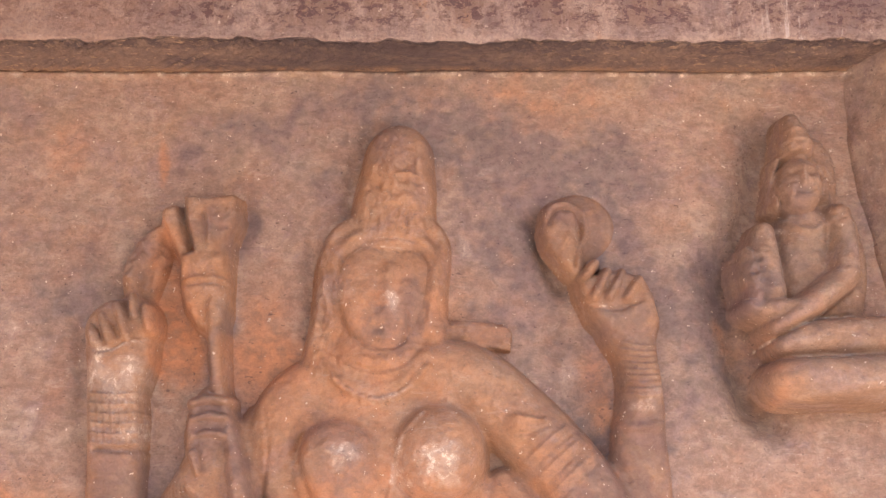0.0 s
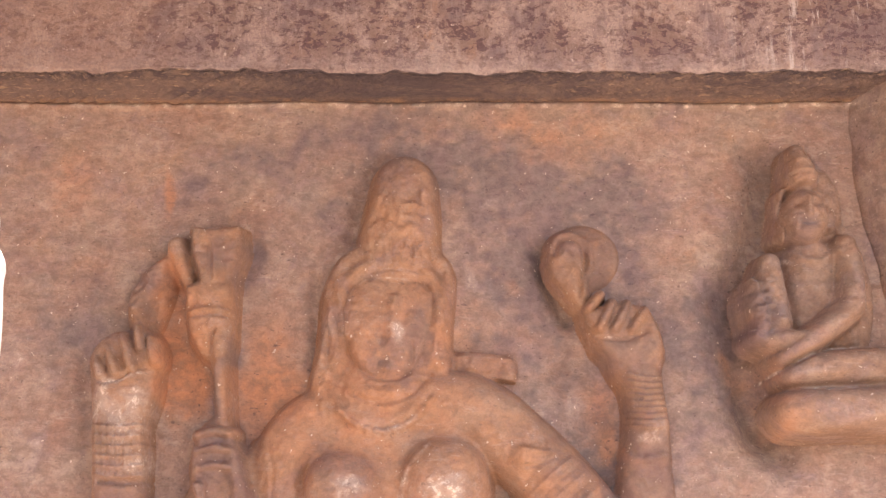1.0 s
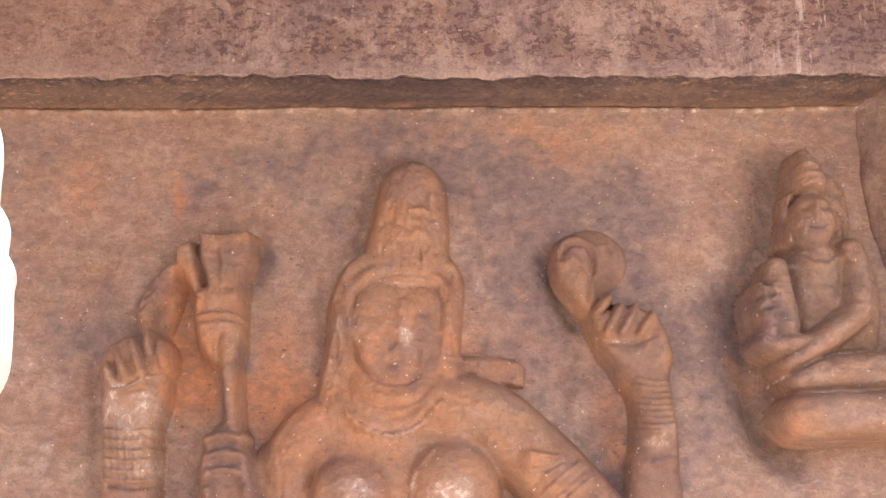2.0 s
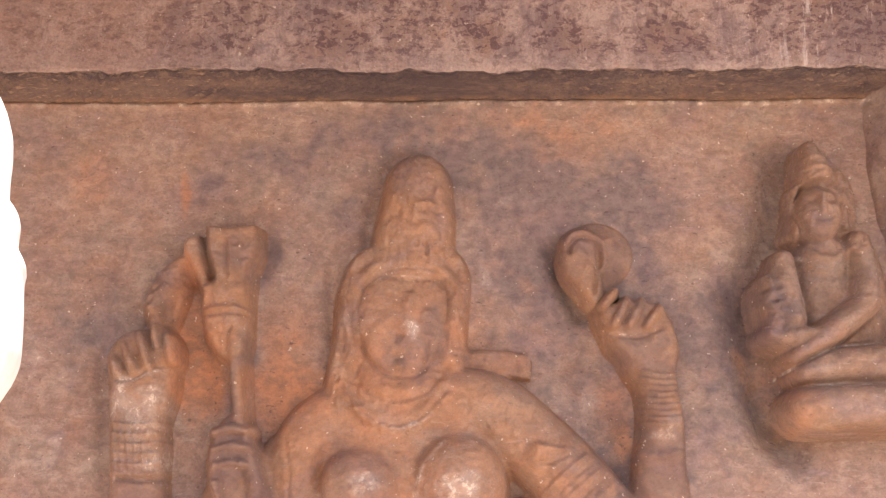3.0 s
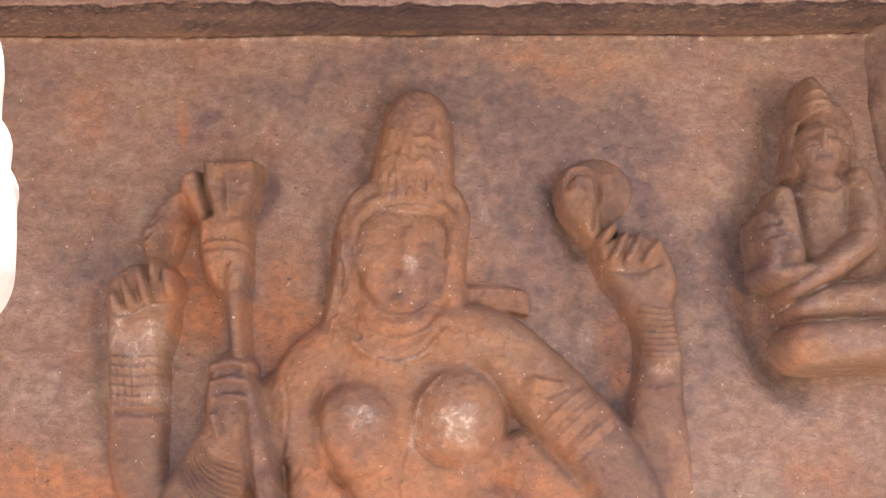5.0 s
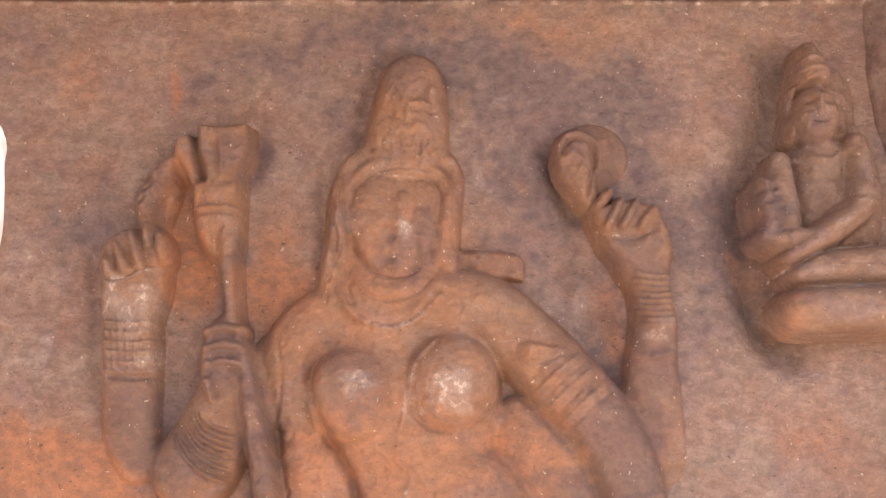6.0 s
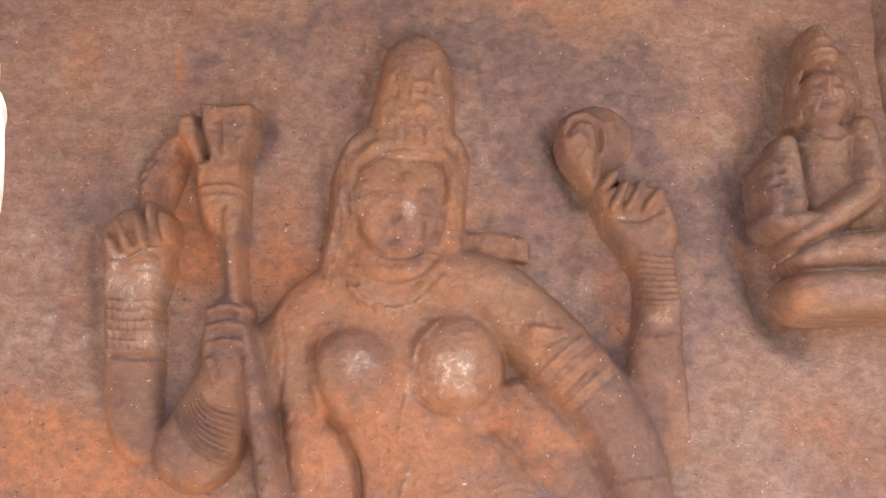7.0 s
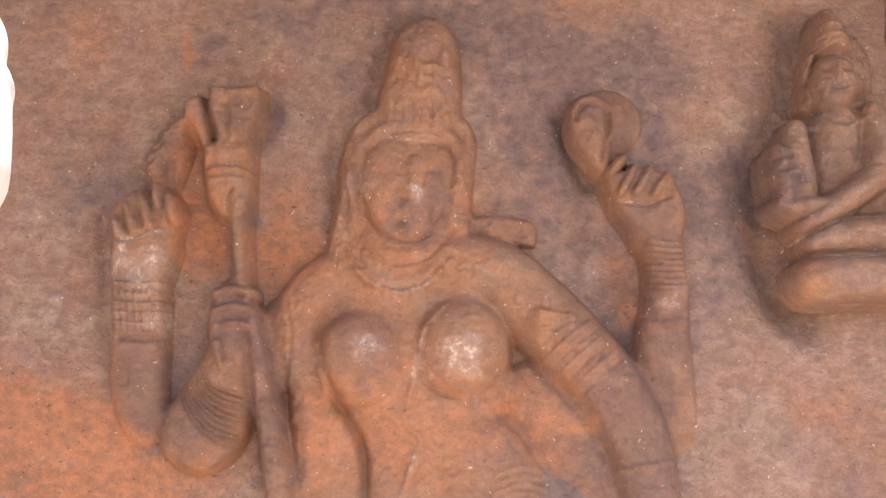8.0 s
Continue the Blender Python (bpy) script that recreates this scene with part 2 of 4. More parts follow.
PALE_LOW = [
    (-0.806, 2.177, 0.07, 0.06, 0.21), (-0.809, 2.009, 0.06, 0.06, 0.11), (-0.798, 2.15, 0.09, 0.08, 0.61), (0.397, 2.137, 0.06, 0.08, 0.7), (-0.825, 2.116, 0.06, 0.05, 0.41), (0.604, 2.101, 0.05, 0.1, 0.6), (-0.125, 2.06, 0.1, 0.03, 0.4), (0.593, 2.027, 0.05, 0.04, 0.6),
    (-1.054, 2.011, 0.04, 0.02, 0.3), (-0.789, 2.007, 0.08, 0.08, 0.61), (-1.114, 1.987, 0.2, 0.25, 0.3), (-0.22, 1.896, 0.07, 0.06, 0.85), (0.042, 1.885, 0.1, 0.08, 1), (0.779, 1.804, 0.16, 0.14, 0.4),
    (-0.288, 1.634, 0.06, 0.05, 0.6), (-1.038, 1.595, 0.06, 0.03, 0.9), (0.112, 1.583, 0.12, 0.04, 0.5),
]
PALE = PALE_HIGH + PALE_LOW


# pale dust lodged along creases, and the lit lip under the beam painted pale: points, width, strength
CREASES_FIGURES = [
    ([(0.935, 2.209), (1.013, 2.248), (1.072, 2.273), (1.093, 2.293)], 0.006, 1.3),
    ([(1.083, 2.281), (1.185, 2.290)], 0.005, 1.1),
    ([(0.988, 2.167), (1.076, 2.160), (1.183, 2.170)], 0.006, 0.9),
    ([(0.981, 2.429), (0.997, 2.386), (1.026, 2.345)], 0.006, 0.9),
    ([(0.875, 2.319), (0.936, 2.306)], 0.006, 0.7),
    ([(0.457, 2.312), (0.509, 2.303), (0.562, 2.307), (0.604, 2.325)], 0.006, 1.0),
    ([(-0.861, 2.189), (-0.822, 2.183), (-0.781, 2.206), (-0.737, 2.214)], 0.005, 0.8),
]
CREASES_REST = [
    # lit edge of the lip, put into the colour
    ([(-1.25, 3.010), (1.25, 3.025)], 0.011, 0.9),
    ([(-0.222, 2.383), (-0.202, 2.441), (-0.148, 2.474), (-0.095, 2.465), (-0.032, 2.461)], 0.005, 0.5),
    ([(-0.237, 2.107), (-0.192, 2.071), (-0.120, 2.050), (-0.043, 2.075), (0.016, 2.139)], 0.006, 0.3),
    ([(0.962, 2.052), (0.978, 2.013), (1.008, 2.001)], 0.006, 0.8),
    ([(0.984, 2.532), (1.021, 2.503), (1.067, 2.503), (1.116, 2.539)], 0.012, 0.6),
    ([(0.005, 2.014), (-0.056, 1.942), (-0.076, 1.837)], 0.008, 0.4),
    ([(-0.059, 1.665), (-0.086, 1.580), (-0.105, 1.523)], 0.008, 0.6),
]
CREASES = CREASES_FIGURES + CREASES_REST


def weathering(x, z):
    """Grey patina, ochre stain and pale crust over the whole panel, from 0 to 1."""
    wx, wz = x + 0.05 * cloud(x, z, 0.15, 61, 3), z + 0.05 * cloud(x, z, 0.15, 67, 3)
    out = []
    for spots, seed, breakup in ((GREY, 11, 0.6), (OCHRE, 23, 0.4), (PALE, 37, 0.6)):
        m = (0.75 if seed == 11 else 0.30) * cloud(x, z, 0.28, seed, 5) - (0.0 if seed == 11 else 0.05 if seed == 23 else 0.12)
        for sx, sz, rx, rz, k in spots:
            m = m + k * np.exp(-((wx - sx) / rx) ** 2 - ((wz - sz) / rz) ** 2)
        m = m * (1 - breakup * 0.5 + breakup * cloud(x, z, 0.05, seed + 3, 4))
        if seed == 37:
            for points, width, k in CREASES:
                d, _ = chain_distance(x, z, points)
                m = m + k * np.exp(-(d / width) ** 2) * np.clip(0.6 + 1.2 * cloud(x, z, 0.03, 55, 2), 0, 1.3)
        out.append(np.clip(m, 0, 1))
    return out


# ---------------------------------------------------------------- materials
class Nodes:
    """Short calls for building a node material."""

    def __init__(self, name, roughness=0.85):
        self.material = bpy.data.materials.new(name)
        self.material.use_nodes = True
        self.tree = self.material.node_tree
        self.shader = self.tree.nodes["Principled BSDF"]
        self.shader.inputs["Roughness"].default_value = roughness
        self.shader.inputs["Specular IOR Level"].default_value = 0.3
        self.place = self.tree.nodes.new("ShaderNodeTexCoord").outputs["Object"]

    def feed(self, socket, value):
        if isinstance(value, bpy.types.NodeSocket):
            self.tree.links.new(value, socket)
        elif isinstance(value, tuple) and len(value) == 3 and socket.type == "RGBA":
            socket.default_value = (*value, 1)
        else:
            socket.default_value = value

    def stretch(self, sx, sy, sz):
        n = self.tree.nodes.new("ShaderNodeMapping")
        self.feed(n.inputs["Vector"], self.place)
        n.inputs["Scale"].default_value = (sx, sy, sz)
        return n.outputs[0]

    def noise(self, scale, detail=6.0, rough=0.6, vector=None, warp=0.0):
        n = self.tree.nodes.new("ShaderNodeTexNoise")
        self.feed(n.inputs["Vector"], vector or self.place)
        n.inputs["Scale"].default_value, n.inputs["Detail"].default_value = scale, detail
        n.inputs["Roughness"].default_value, n.inputs["Distortion"].default_value = rough, warp
        return n.outputs["Fac"]

    def cells(self, scale, vector=None):
        n = self.tree.nodes.new("ShaderNodeTexVoronoi")
        self.feed(n.inputs["Vector"], vector or self.place)
        n.inputs["Scale"].default_value = scale
        return n.outputs["Distance"]

    def span(self, value, low, high, a=0.0, b=1.0):
        n = self.tree.nodes.new("ShaderNodeMapRange")
        n.interpolation_type = "SMOOTHSTEP"
        for k, v in enumerate((value, low, high, a, b)):
            self.feed(n.inputs[k], v)
        return n.outputs[0]

    def sum(self, a, b, kind="MULTIPLY"):
        n = self.tree.nodes.new("ShaderNodeMath")
        n.operation = kind
        self.feed(n.inputs[0], a)
        self.feed(n.inputs[1], b)
        return n.outputs[0]

    def mix(self, fac, a, b, kind="MIX"):
        n = self.tree.nodes.new("ShaderNodeMix")
        n.data_type, n.blend_type = "RGBA", kind
        self.feed(n.inputs["Factor"], fac)
        self.feed(n.inputs["A"], a)
        self.feed(n.inputs["B"], b)
        return n.outputs["Result"]

    def masks(self):
        n = self.tree.nodes.new("ShaderNodeAttribute")
        n.attribute_name = "weather"
        split = self.tree.nodes.new("ShaderNodeSeparateColor")
        self.feed(split.inputs[0], n.outputs["Color"])
        return split.outputs

    def finish(self, colour, heights):
        """heights: pairs of a height and its depth in metres."""
        self.feed(self.shader.inputs["Base Color"], colour)
        normal = None
        for value, depth in heights:
            n = self.tree.nodes.new("ShaderNodeBump")
            n.inputs["Distance"].default_value = depth
            n.inputs["Strength"].default_value = 1.0
            self.feed(n.inputs["Height"], value)
            if normal:
                self.feed(n.inputs["Normal"], normal)
            normal = n.outputs[0]
        self.feed(self.shader.inputs["Normal"], normal)
        return self.material


ROSE, BROWN, SLATE, RUST, CRUST = (0.365, 0.245, 0.185), (0.295, 0.175, 0.13), (0.205, 0.15, 0.135), (0.45, 0.205, 0.108), (0.64, 0.50, 0.39)


def sandstone(name, rose=ROSE, brown=BROWN, rough=1.0, slate=SLATE, patina=0.95):
    m = Nodes(name)
    grey, ochre, pale = m.masks()[:3]
    fine, mid, big = m.noise(150, 4, 0.7), m.noise(30, 10, 0.76, m.stretch(0.85, 1, 1.1), 0.3), m.noise(5, 10, 0.74, warp=0.2)
    layered = m.noise(9, 12, 0.8, m.stretch(0.9, 1, 1.4))
    scratch = m.noise(30, 5, 0.7, m.stretch(0.35, 1, 2.6))
    tone, hue = m.noise(3.2, 8, 0.66, m.stretch(1, 1, 1.3), 0.4), m.noise(7, 8, 0.7, m.stretch(0.9, 1.7, 1), 0.6)
    c = m.mix(m.span(big, 0.36, 0.62), rose, brown)
    c = m.mix(m.span(tone, 0.47, 0.66, 0, 0.2 + 0.35 * rough), c, (0.285, 0.215, 0.165))
    c = m.mix(m.span(hue, 0.50, 0.64, 0, 0.15 + 0.42 * rough), c, (0.275, 0.185, 0.172))
    c = m.mix(m.span(hue, 0.46, 0.30, 0, 0.45), c, (0.41, 0.235, 0.14))
    c = m.mix(m.span(layered, 0.50, 0.63, 0, 0.55 * rough), c, (0.44, 0.32, 0.25))
    c = m.mix(m.span(layered, 0.45, 0.31, 0, 0.55 * rough), c, (0.20, 0.13, 0.11))
    c = m.mix(m.span(scratch, 0.59, 0.70, 0, 0.45 * rough), c, (0.47, 0.36, 0.29))
    c = m.mix(m.sum(m.span(ochre, 0.02, 0.75), m.span(mid, 0.3, 0.6, 0.55, 1.0)), c, RUST)
    blotch = m.sum(m.sum(m.noise(16, 12, 0.8, m.stretch(0.8, 1, 1.1), 0.5), -0.5, "ADD"), 1.3)
    c = m.mix(m.span(m.sum(grey, blotch, "ADD"), -0.05, 0.95, 0, patina), c, m.mix(m.span(hue, 0.40, 0.60), slate, (slate[0], slate[1] * 0.93, slate[2] * 0.97)))
    c = m.mix(m.span(m.sum(pale, blotch, "ADD"), 0.10, 0.95, 0.0, 0.6), c, (0.49, 0.375, 0.31))
    c = m.mix(m.sum(m.span(pale, 0.3, 0.8), m.span(m.noise(52, 6, 0.8, warp=0.4), 0.52, 0.57)), c, CRUST)
    c = m.mix(m.span(m.noise(60, 3, 0.65), 0.685, 0.72), c, CRUST)
    c = m.mix(m.span(m.noise(50, 4, 0.6, m.stretch(1, 1, 1.6)), 0.31, 0.36, 0.6 * rough, 0.0), c, (0.10, 0.065, 0.06))
    c = m.mix(1.0, c, m.mix(m.span(mid, 0.36, 0.64), (1 - 0.22 * rough, 1 - 0.22 * rough, 1 - 0.21 * rough), (1 + 0.15 * rough, 1 + 0.15 * rough, 1 + 0.14 * rough)), "MULTIPLY")
    c = m.mix(1.0, c, m.mix(m.span(fine, 0.32, 0.68), (0.93, 0.93, 0.93), (1.05, 1.05, 1.05)), "MULTIPLY")
    return m.finish(c, ((mid, 0.003 + 0.005 * rough), (fine, 0.0011)))


def chiselled():
    """The soffit of the beam: dark stone with sooty patches, darker towards its front lip, and slanting chisel cuts
    that show paler rock.
    """
    m = Nodes("chiselled_sandstone", 0.9)
    slant = m.tree.nodes.new("ShaderNodeMapping")
    m.feed(slant.inputs["Vector"], m.place)
    slant.inputs["Rotation"].default_value, slant.inputs["Scale"].default_value = (0, 0, radians(38)), (0.55, 1.6, 1)
    cuts, soot = m.noise(46, 6, 0.7, slant.outputs[0], 0.3), m.noise(3.5, 9, 0.7, m.stretch(1, 2.2, 1), 0.4)
    mid, fine = m.noise(26, 9, 0.76), m.noise(140, 4, 0.7)
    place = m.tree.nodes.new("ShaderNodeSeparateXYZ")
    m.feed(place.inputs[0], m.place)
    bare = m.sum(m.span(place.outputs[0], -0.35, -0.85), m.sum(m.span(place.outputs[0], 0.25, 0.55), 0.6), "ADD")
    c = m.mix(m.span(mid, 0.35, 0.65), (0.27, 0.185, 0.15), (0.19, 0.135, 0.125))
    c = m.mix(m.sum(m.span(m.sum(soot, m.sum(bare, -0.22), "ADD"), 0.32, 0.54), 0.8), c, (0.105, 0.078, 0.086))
    # darker strip towards the front lip
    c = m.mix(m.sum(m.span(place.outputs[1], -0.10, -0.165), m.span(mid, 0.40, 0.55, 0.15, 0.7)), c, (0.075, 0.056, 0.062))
    c = m.mix(m.sum(m.span(cuts, 0.55, 0.66), m.sum(bare, 0.18, "ADD")), c, (0.42, 0.29, 0.20))
    # the same lit line carried onto the soffit as a warm pale strip
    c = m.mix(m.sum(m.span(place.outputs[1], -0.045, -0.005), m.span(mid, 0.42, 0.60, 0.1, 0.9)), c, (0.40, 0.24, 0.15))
    c = m.mix(1.0, c, m.mix(m.span(fine, 0.3, 0.7), (0.88, 0.88, 0.88), (1.1, 1.1, 1.1)), "MULTIPLY")
    return m.finish(c, ((cuts, 0.012), (mid, 0.010), (fine, 0.002)))


def flaking_face():
    """The painted face of the beam: pale skin flaked off down to brown rock."""
    m = Nodes("flaking_paint")
    drips = m.noise(30, 8, 0.75, m.stretch(1.0, 1, 0.14))
    patch, mid, fine = m.noise(5.5, 9, 0.76, m.stretch(1, 1, 0.8), 0.5), m.noise(44, 10, 0.78, m.stretch(0.6, 1, 1)), m.noise(130, 4, 0.7)
    hue, chips = m.noise(5, 9, 0.72, m.stretch(1, 1, 0.7), 0.5), m.noise(38, 9, 0.72, m.stretch(0.8, 1, 1.2), 0.4)
    c = m.mix(m.span(patch, 0.42, 0.56), (0.365, 0.27, 0.24), (0.225, 0.15, 0.132))
    c = m.mix(m.span(hue, 0.48, 0.60, 0, 0.8), c, (0.19, 0.135, 0.142))
    c = m.mix(m.span(hue, 0.44, 0.32, 0, 0.6), c, (0.40, 0.225, 0.14))
    c = m.mix(m.span(drips, 0.50, 0.66, 0, 0.4), c, (0.42, 0.325, 0.29))
    c = m.mix(m.sum(m.span(chips, 0.505, 0.545), m.span(patch, 0.38, 0.56, 0.25, 0.95)), c, (0.125, 0.075, 0.078))
    c = m.mix(m.span(mid, 0.56, 0.66, 0, 0.5), c, (0.14, 0.085, 0.08))
    c = m.mix(m.span(m.noise(48, 4, 0.65), 0.66, 0.70, 0, 0.8), c, (0.58, 0.47, 0.41))
    x = m.tree.nodes.new("ShaderNodeSeparateXYZ")
    m.feed(x.inputs[0], m.place)
    c = m.mix(m.sum(m.span(x.outputs[2], 3.12, 3.06), m.span(mid, 0.35, 0.6, 0.75, 0.2)), c, (0.37, 0.28, 0.25))
    c = m.mix(m.sum(m.span(x.outputs[0], 0.75, 1.15), m.span(drips, 0.54, 0.64, 0, 0.8)), c, (0.56, 0.49, 0.47))
    c = m.mix(m.sum(m.span(x.outputs[0], -0.55, -0.95), m.span(mid, 0.3, 0.62, 0.8, 0.25)), c, (0.35, 0.225, 0.175))
    c = m.mix(1.0, c, m.mix(m.span(fine, 0.3, 0.7), (0.84, 0.84, 0.84), (1.1, 1.1, 1.1)), "MULTIPLY")
    return m.finish(c, ((patch, 0.006), (chips, 0.004), (mid, 0.005), (fine, 0.002)))


def lime_wash():
    m = Nodes("lime_washed_stone", 0.8)
    mid, fine = m.noise(14, 6, 0.65), m.noise(120, 4, 0.7)
    c = m.mix(m.span(mid, 0.35, 0.7), (0.82, 0.79, 0.77), (0.74, 0.70, 0.67))
    return m.finish(c, ((mid, 0.004), (fine, 0.001)))


def plain_stone(name, a, b, scale):
    m = Nodes(name, 0.9)
    mid, fine = m.noise(scale, 8, 0.65, warp=0.3), m.noise(scale * 12, 4, 0.7)
    c = m.mix(m.span(mid, 0.3, 0.7), a, b)
    c = m.mix(m.span(fine, 0.25, 0.75, 0.35, 0.0), c, (a[0] * 0.5, a[1] * 0.5, a[2] * 0.5))
    return m.finish(c, ((mid, 0.01), (fine, 0.003)))


ROCK = sandstone("weathered_sandstone")
CARVED = sandstone("handled_sandstone", (0.345, 0.187, 0.110), (0.288, 0.150, 0.088), 0.6, (0.20, 0.13, 0.105), 0.8)
SEATED = sandstone("greyed_sandstone", (0.32, 0.195, 0.132), (0.25, 0.148, 0.102), 0.7, (0.19, 0.13, 0.115), 0.9)
FACE = flaking_face()
LIME = lime_wash()
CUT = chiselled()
FLOOR = plain_stone("worn_floor_stone", (0.50, 0.40, 0.32), (0.42, 0.33, 0.26), 3)
EARTH = plain_stone("dry_red_earth", (0.36, 0.22, 0.14), (0.28, 0.18, 0.11), 0.6)
CLIFF = plain_stone("cliff_sandstone", (0.36, 0.20, 0.13), (0.22, 0.13, 0.10), 1.5)


def part(name, bm, material, parent=None, label=""):
    data = bpy.data.meshes.new(name)
    bm.to_mesh(data)
    bm.free()
    data.materials.append(material)
    ob = new(name, data)
    if parent:
        ob.parent = parent
    if label:
        ob["label"] = label
    return ob


def block(x0, x1, y0, y1, z0, z1, bevel=0.03):
    bm = bmesh.new()
    bmesh.ops.create_cube(bm, size=1, matrix=Matrix.Translation(((x0 + x1) / 2, (y0 + y1) / 2, (z0 + z1) / 2)) @ Matrix.Diagonal((x1 - x0, y1 - y0, z1 - z0, 1)))
    if bevel:
        bmesh.ops.bevel(bm, geom=bm.edges[:], offset=bevel, segments=2, affect="EDGES")
    return bm


# ---------------------------------------------------------------- the cave
def spaced(*stops):
    """Positions from stop to stop: (start, end, step) runs."""
    return np.unique(np.round(np.concatenate([np.arange(a, b, s) for a, b, s in stops] + [[stops[-1][1]]]), 4))


def rear_wall():
    xs = spaced((-4.0, -1.5, 0.06), (-1.5, 1.45, 0.006))
    zs = spaced((0.0, 1.3, 0.05), (1.3, 3.06, 0.006))
    x, z = np.meshgrid(xs, zs)
    h = 0.008 * cloud(x, z, 0.5, 3, 3) + 0.005 * cloud(x, z, 0.09, 5, 4) + 0.0018 * cloud(x, z * 2.5, 0.02, 9, 3)
    # hollows cut round the figures
    for points, width, depth in HOLLOWS:
        d, _ = chain_distance(x, z, points)
        h = h - depth * np.exp(-(d / width) ** 2)
    # low swellings: halo, bud, hip
    for sx, sz, rx, rz, top, edge in SWELLS:
        d = np.hypot((x - sx) / rx, (z - sz) / rz)
        h = h + top * np.maximum(1 - d ** 3, 0) ** edge
    # a thin lip under the soffit
    lip = 3.018 + 0.006 * x + 0.006 * cloud(x, z * 0, 0.25, 15, 3)
    h = h + 0.012 * np.exp(-((z - lip) / 0.008) ** 2)
    ob = sheet("wall_rear", np.stack([x.ravel(), -h.ravel(), z.ravel()], 1), grid_faces(len(zs), len(xs)), ROCK)
    tagged(ob, "weathered red sandstone cave wall with grey and ochre stains", "wall", kind="structure")


HOLLOWS = [
    ([(-0.213, 2.610), (-0.190, 2.736), (-0.147, 2.830)], 0.028, 0.030),
    ([(-0.494, 2.625), (-0.500, 2.534), (-0.514, 2.468)], 0.025, 0.012),
    ([(-0.946, 2.271), (-0.927, 2.066), (-0.906, 1.881)], 0.022, 0.012),
    ([(0.319, 2.573), (0.334, 2.491), (0.395, 2.385)], 0.026, 0.030),
    ([(-0.309, 2.486), (-0.305, 2.356), (-0.312, 2.244)], 0.022, 0.020),
    ([(0.889, 2.142), (0.924, 2.048), (0.968, 2.002)], 0.05, 0.05),
    ([(1.000, 2.828), (0.960, 2.607), (0.860, 2.441), (0.881, 2.263), (0.931, 2.090)], 0.075, 0.075),
    ([(-0.688, 2.344), (-0.645, 2.122), (-0.669, 1.967)], 0.06, 0.012),
    ([(-0.450, 2.344), (-0.413, 2.153)], 0.09, 0.01),
    ([(0.400, 2.216), (0.457, 2.059), (0.469, 1.967)], 0.06, 0.045),
    ([(0.235, 1.855), (0.386, 1.648)], 0.07, 0.03),
    ([(0.322, 2.573), (0.389, 2.376)], 0.05, 0.02),
    ([(0.445, 1.920), (0.466, 1.874)], 0.03, 0.05),
]


SWELLS = [(-0.090, 2.441, 0.235, 0.29, 0.024, 1.0), (0.221, 1.455, 0.30, 0.22, 0.09, 1.3), (0.303, 1.736, 0.10, 0.12, 0.02, 1.3)]


def stone_beam():
    """The overhanging beam: chiselled soffit, worn lower edge, tall flaking face."""
    xs = spaced((-4.0, -1.5, 0.05), (-1.5, 1.62, 0.007))
    soffit = [(s, 0.03 - 0.20 * s, 3.016 + 0.022 * s) for s in np.linspace(0, 1, 26)]
    turn = [(1 + k / 10, -0.17 - 0.012 * math.sin(k * math.pi / 16), 3.050 - 0.012 * math.cos(k * math.pi / 16)) for k in range(9)]
    up = [(2, -0.182, z) for z in spaced((3.056, 3.42, 0.008), (3.44, 3.9, 0.04))]
    s, y, z = np.array(soffit + turn + up).T
    x, ss = np.meshgrid(xs, s)
    yy, zz = np.repeat(y[:, None], len(xs), 1), np.repeat(z[:, None], len(xs), 1)
    under, edge = np.clip((1.1 - ss) * 5, 0, 1), np.exp(-((ss - 1.2) / 0.5) ** 2)
    marks = np.sin((x * 0.8 + yy * 1.1) * 190 + 3 * cloud(x, yy, 0.2, 41, 2)) * np.clip(cloud(x, yy, 0.18, 43, 3) * 2 + 0.4, 0, 1)
    zz = zz + under * (0.005 * marks + 0.005 * cloud(x, yy, 0.06, 45, 4)) + edge * (0.007 * cloud(x, x * 0, 0.4, 47, 5) + 0.010 * cloud(x, yy, 0.06, 48, 4))
    yy = yy + (1 - under) * (0.007 * cloud(x, zz, 0.12, 49, 4)) + edge * 0.008 * cloud(x, zz, 0.07, 51, 3)
    zz = zz + 0.008 + 0.006 * x
    verts = np.stack([x.ravel(), yy.ravel(), zz.ravel()], 1)
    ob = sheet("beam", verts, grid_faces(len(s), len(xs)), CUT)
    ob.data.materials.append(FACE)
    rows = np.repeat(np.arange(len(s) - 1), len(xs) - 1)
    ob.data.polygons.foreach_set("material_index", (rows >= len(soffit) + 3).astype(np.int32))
    tagged(ob, "overhanging stone beam with chiselled soffit and flaking painted face", "beam", kind="structure")


def side_wall():
    """The rough pier that closes the panel, seen along its face."""
    ys, zs = spaced((-0.32, 0.06, 0.012)), spaced((0.0, 1.5, 0.06), (1.5, 3.9, 0.02))
    y, z = np.meshgrid(ys, zs)
    x = PIER_X + 0.10 * np.clip((2.75 - z) / 0.5, 0, 1) + 0.02 * cloud(y, z, 0.5, 71, 4) + 0.008 * cloud(y, z, 0.07, 73, 4) - 0.6 * np.minimum(y, 0)
    faces = grid_faces(len(zs), len(ys))[:, ::-1]
    ob = sheet("wall_side", np.stack([x.ravel(), y.ravel(), z.ravel()], 1), faces, ROCK)
    tagged(ob, "rough sandstone side wall of the carved recess", "wall", kind="structure")


PIER_X = 1.235


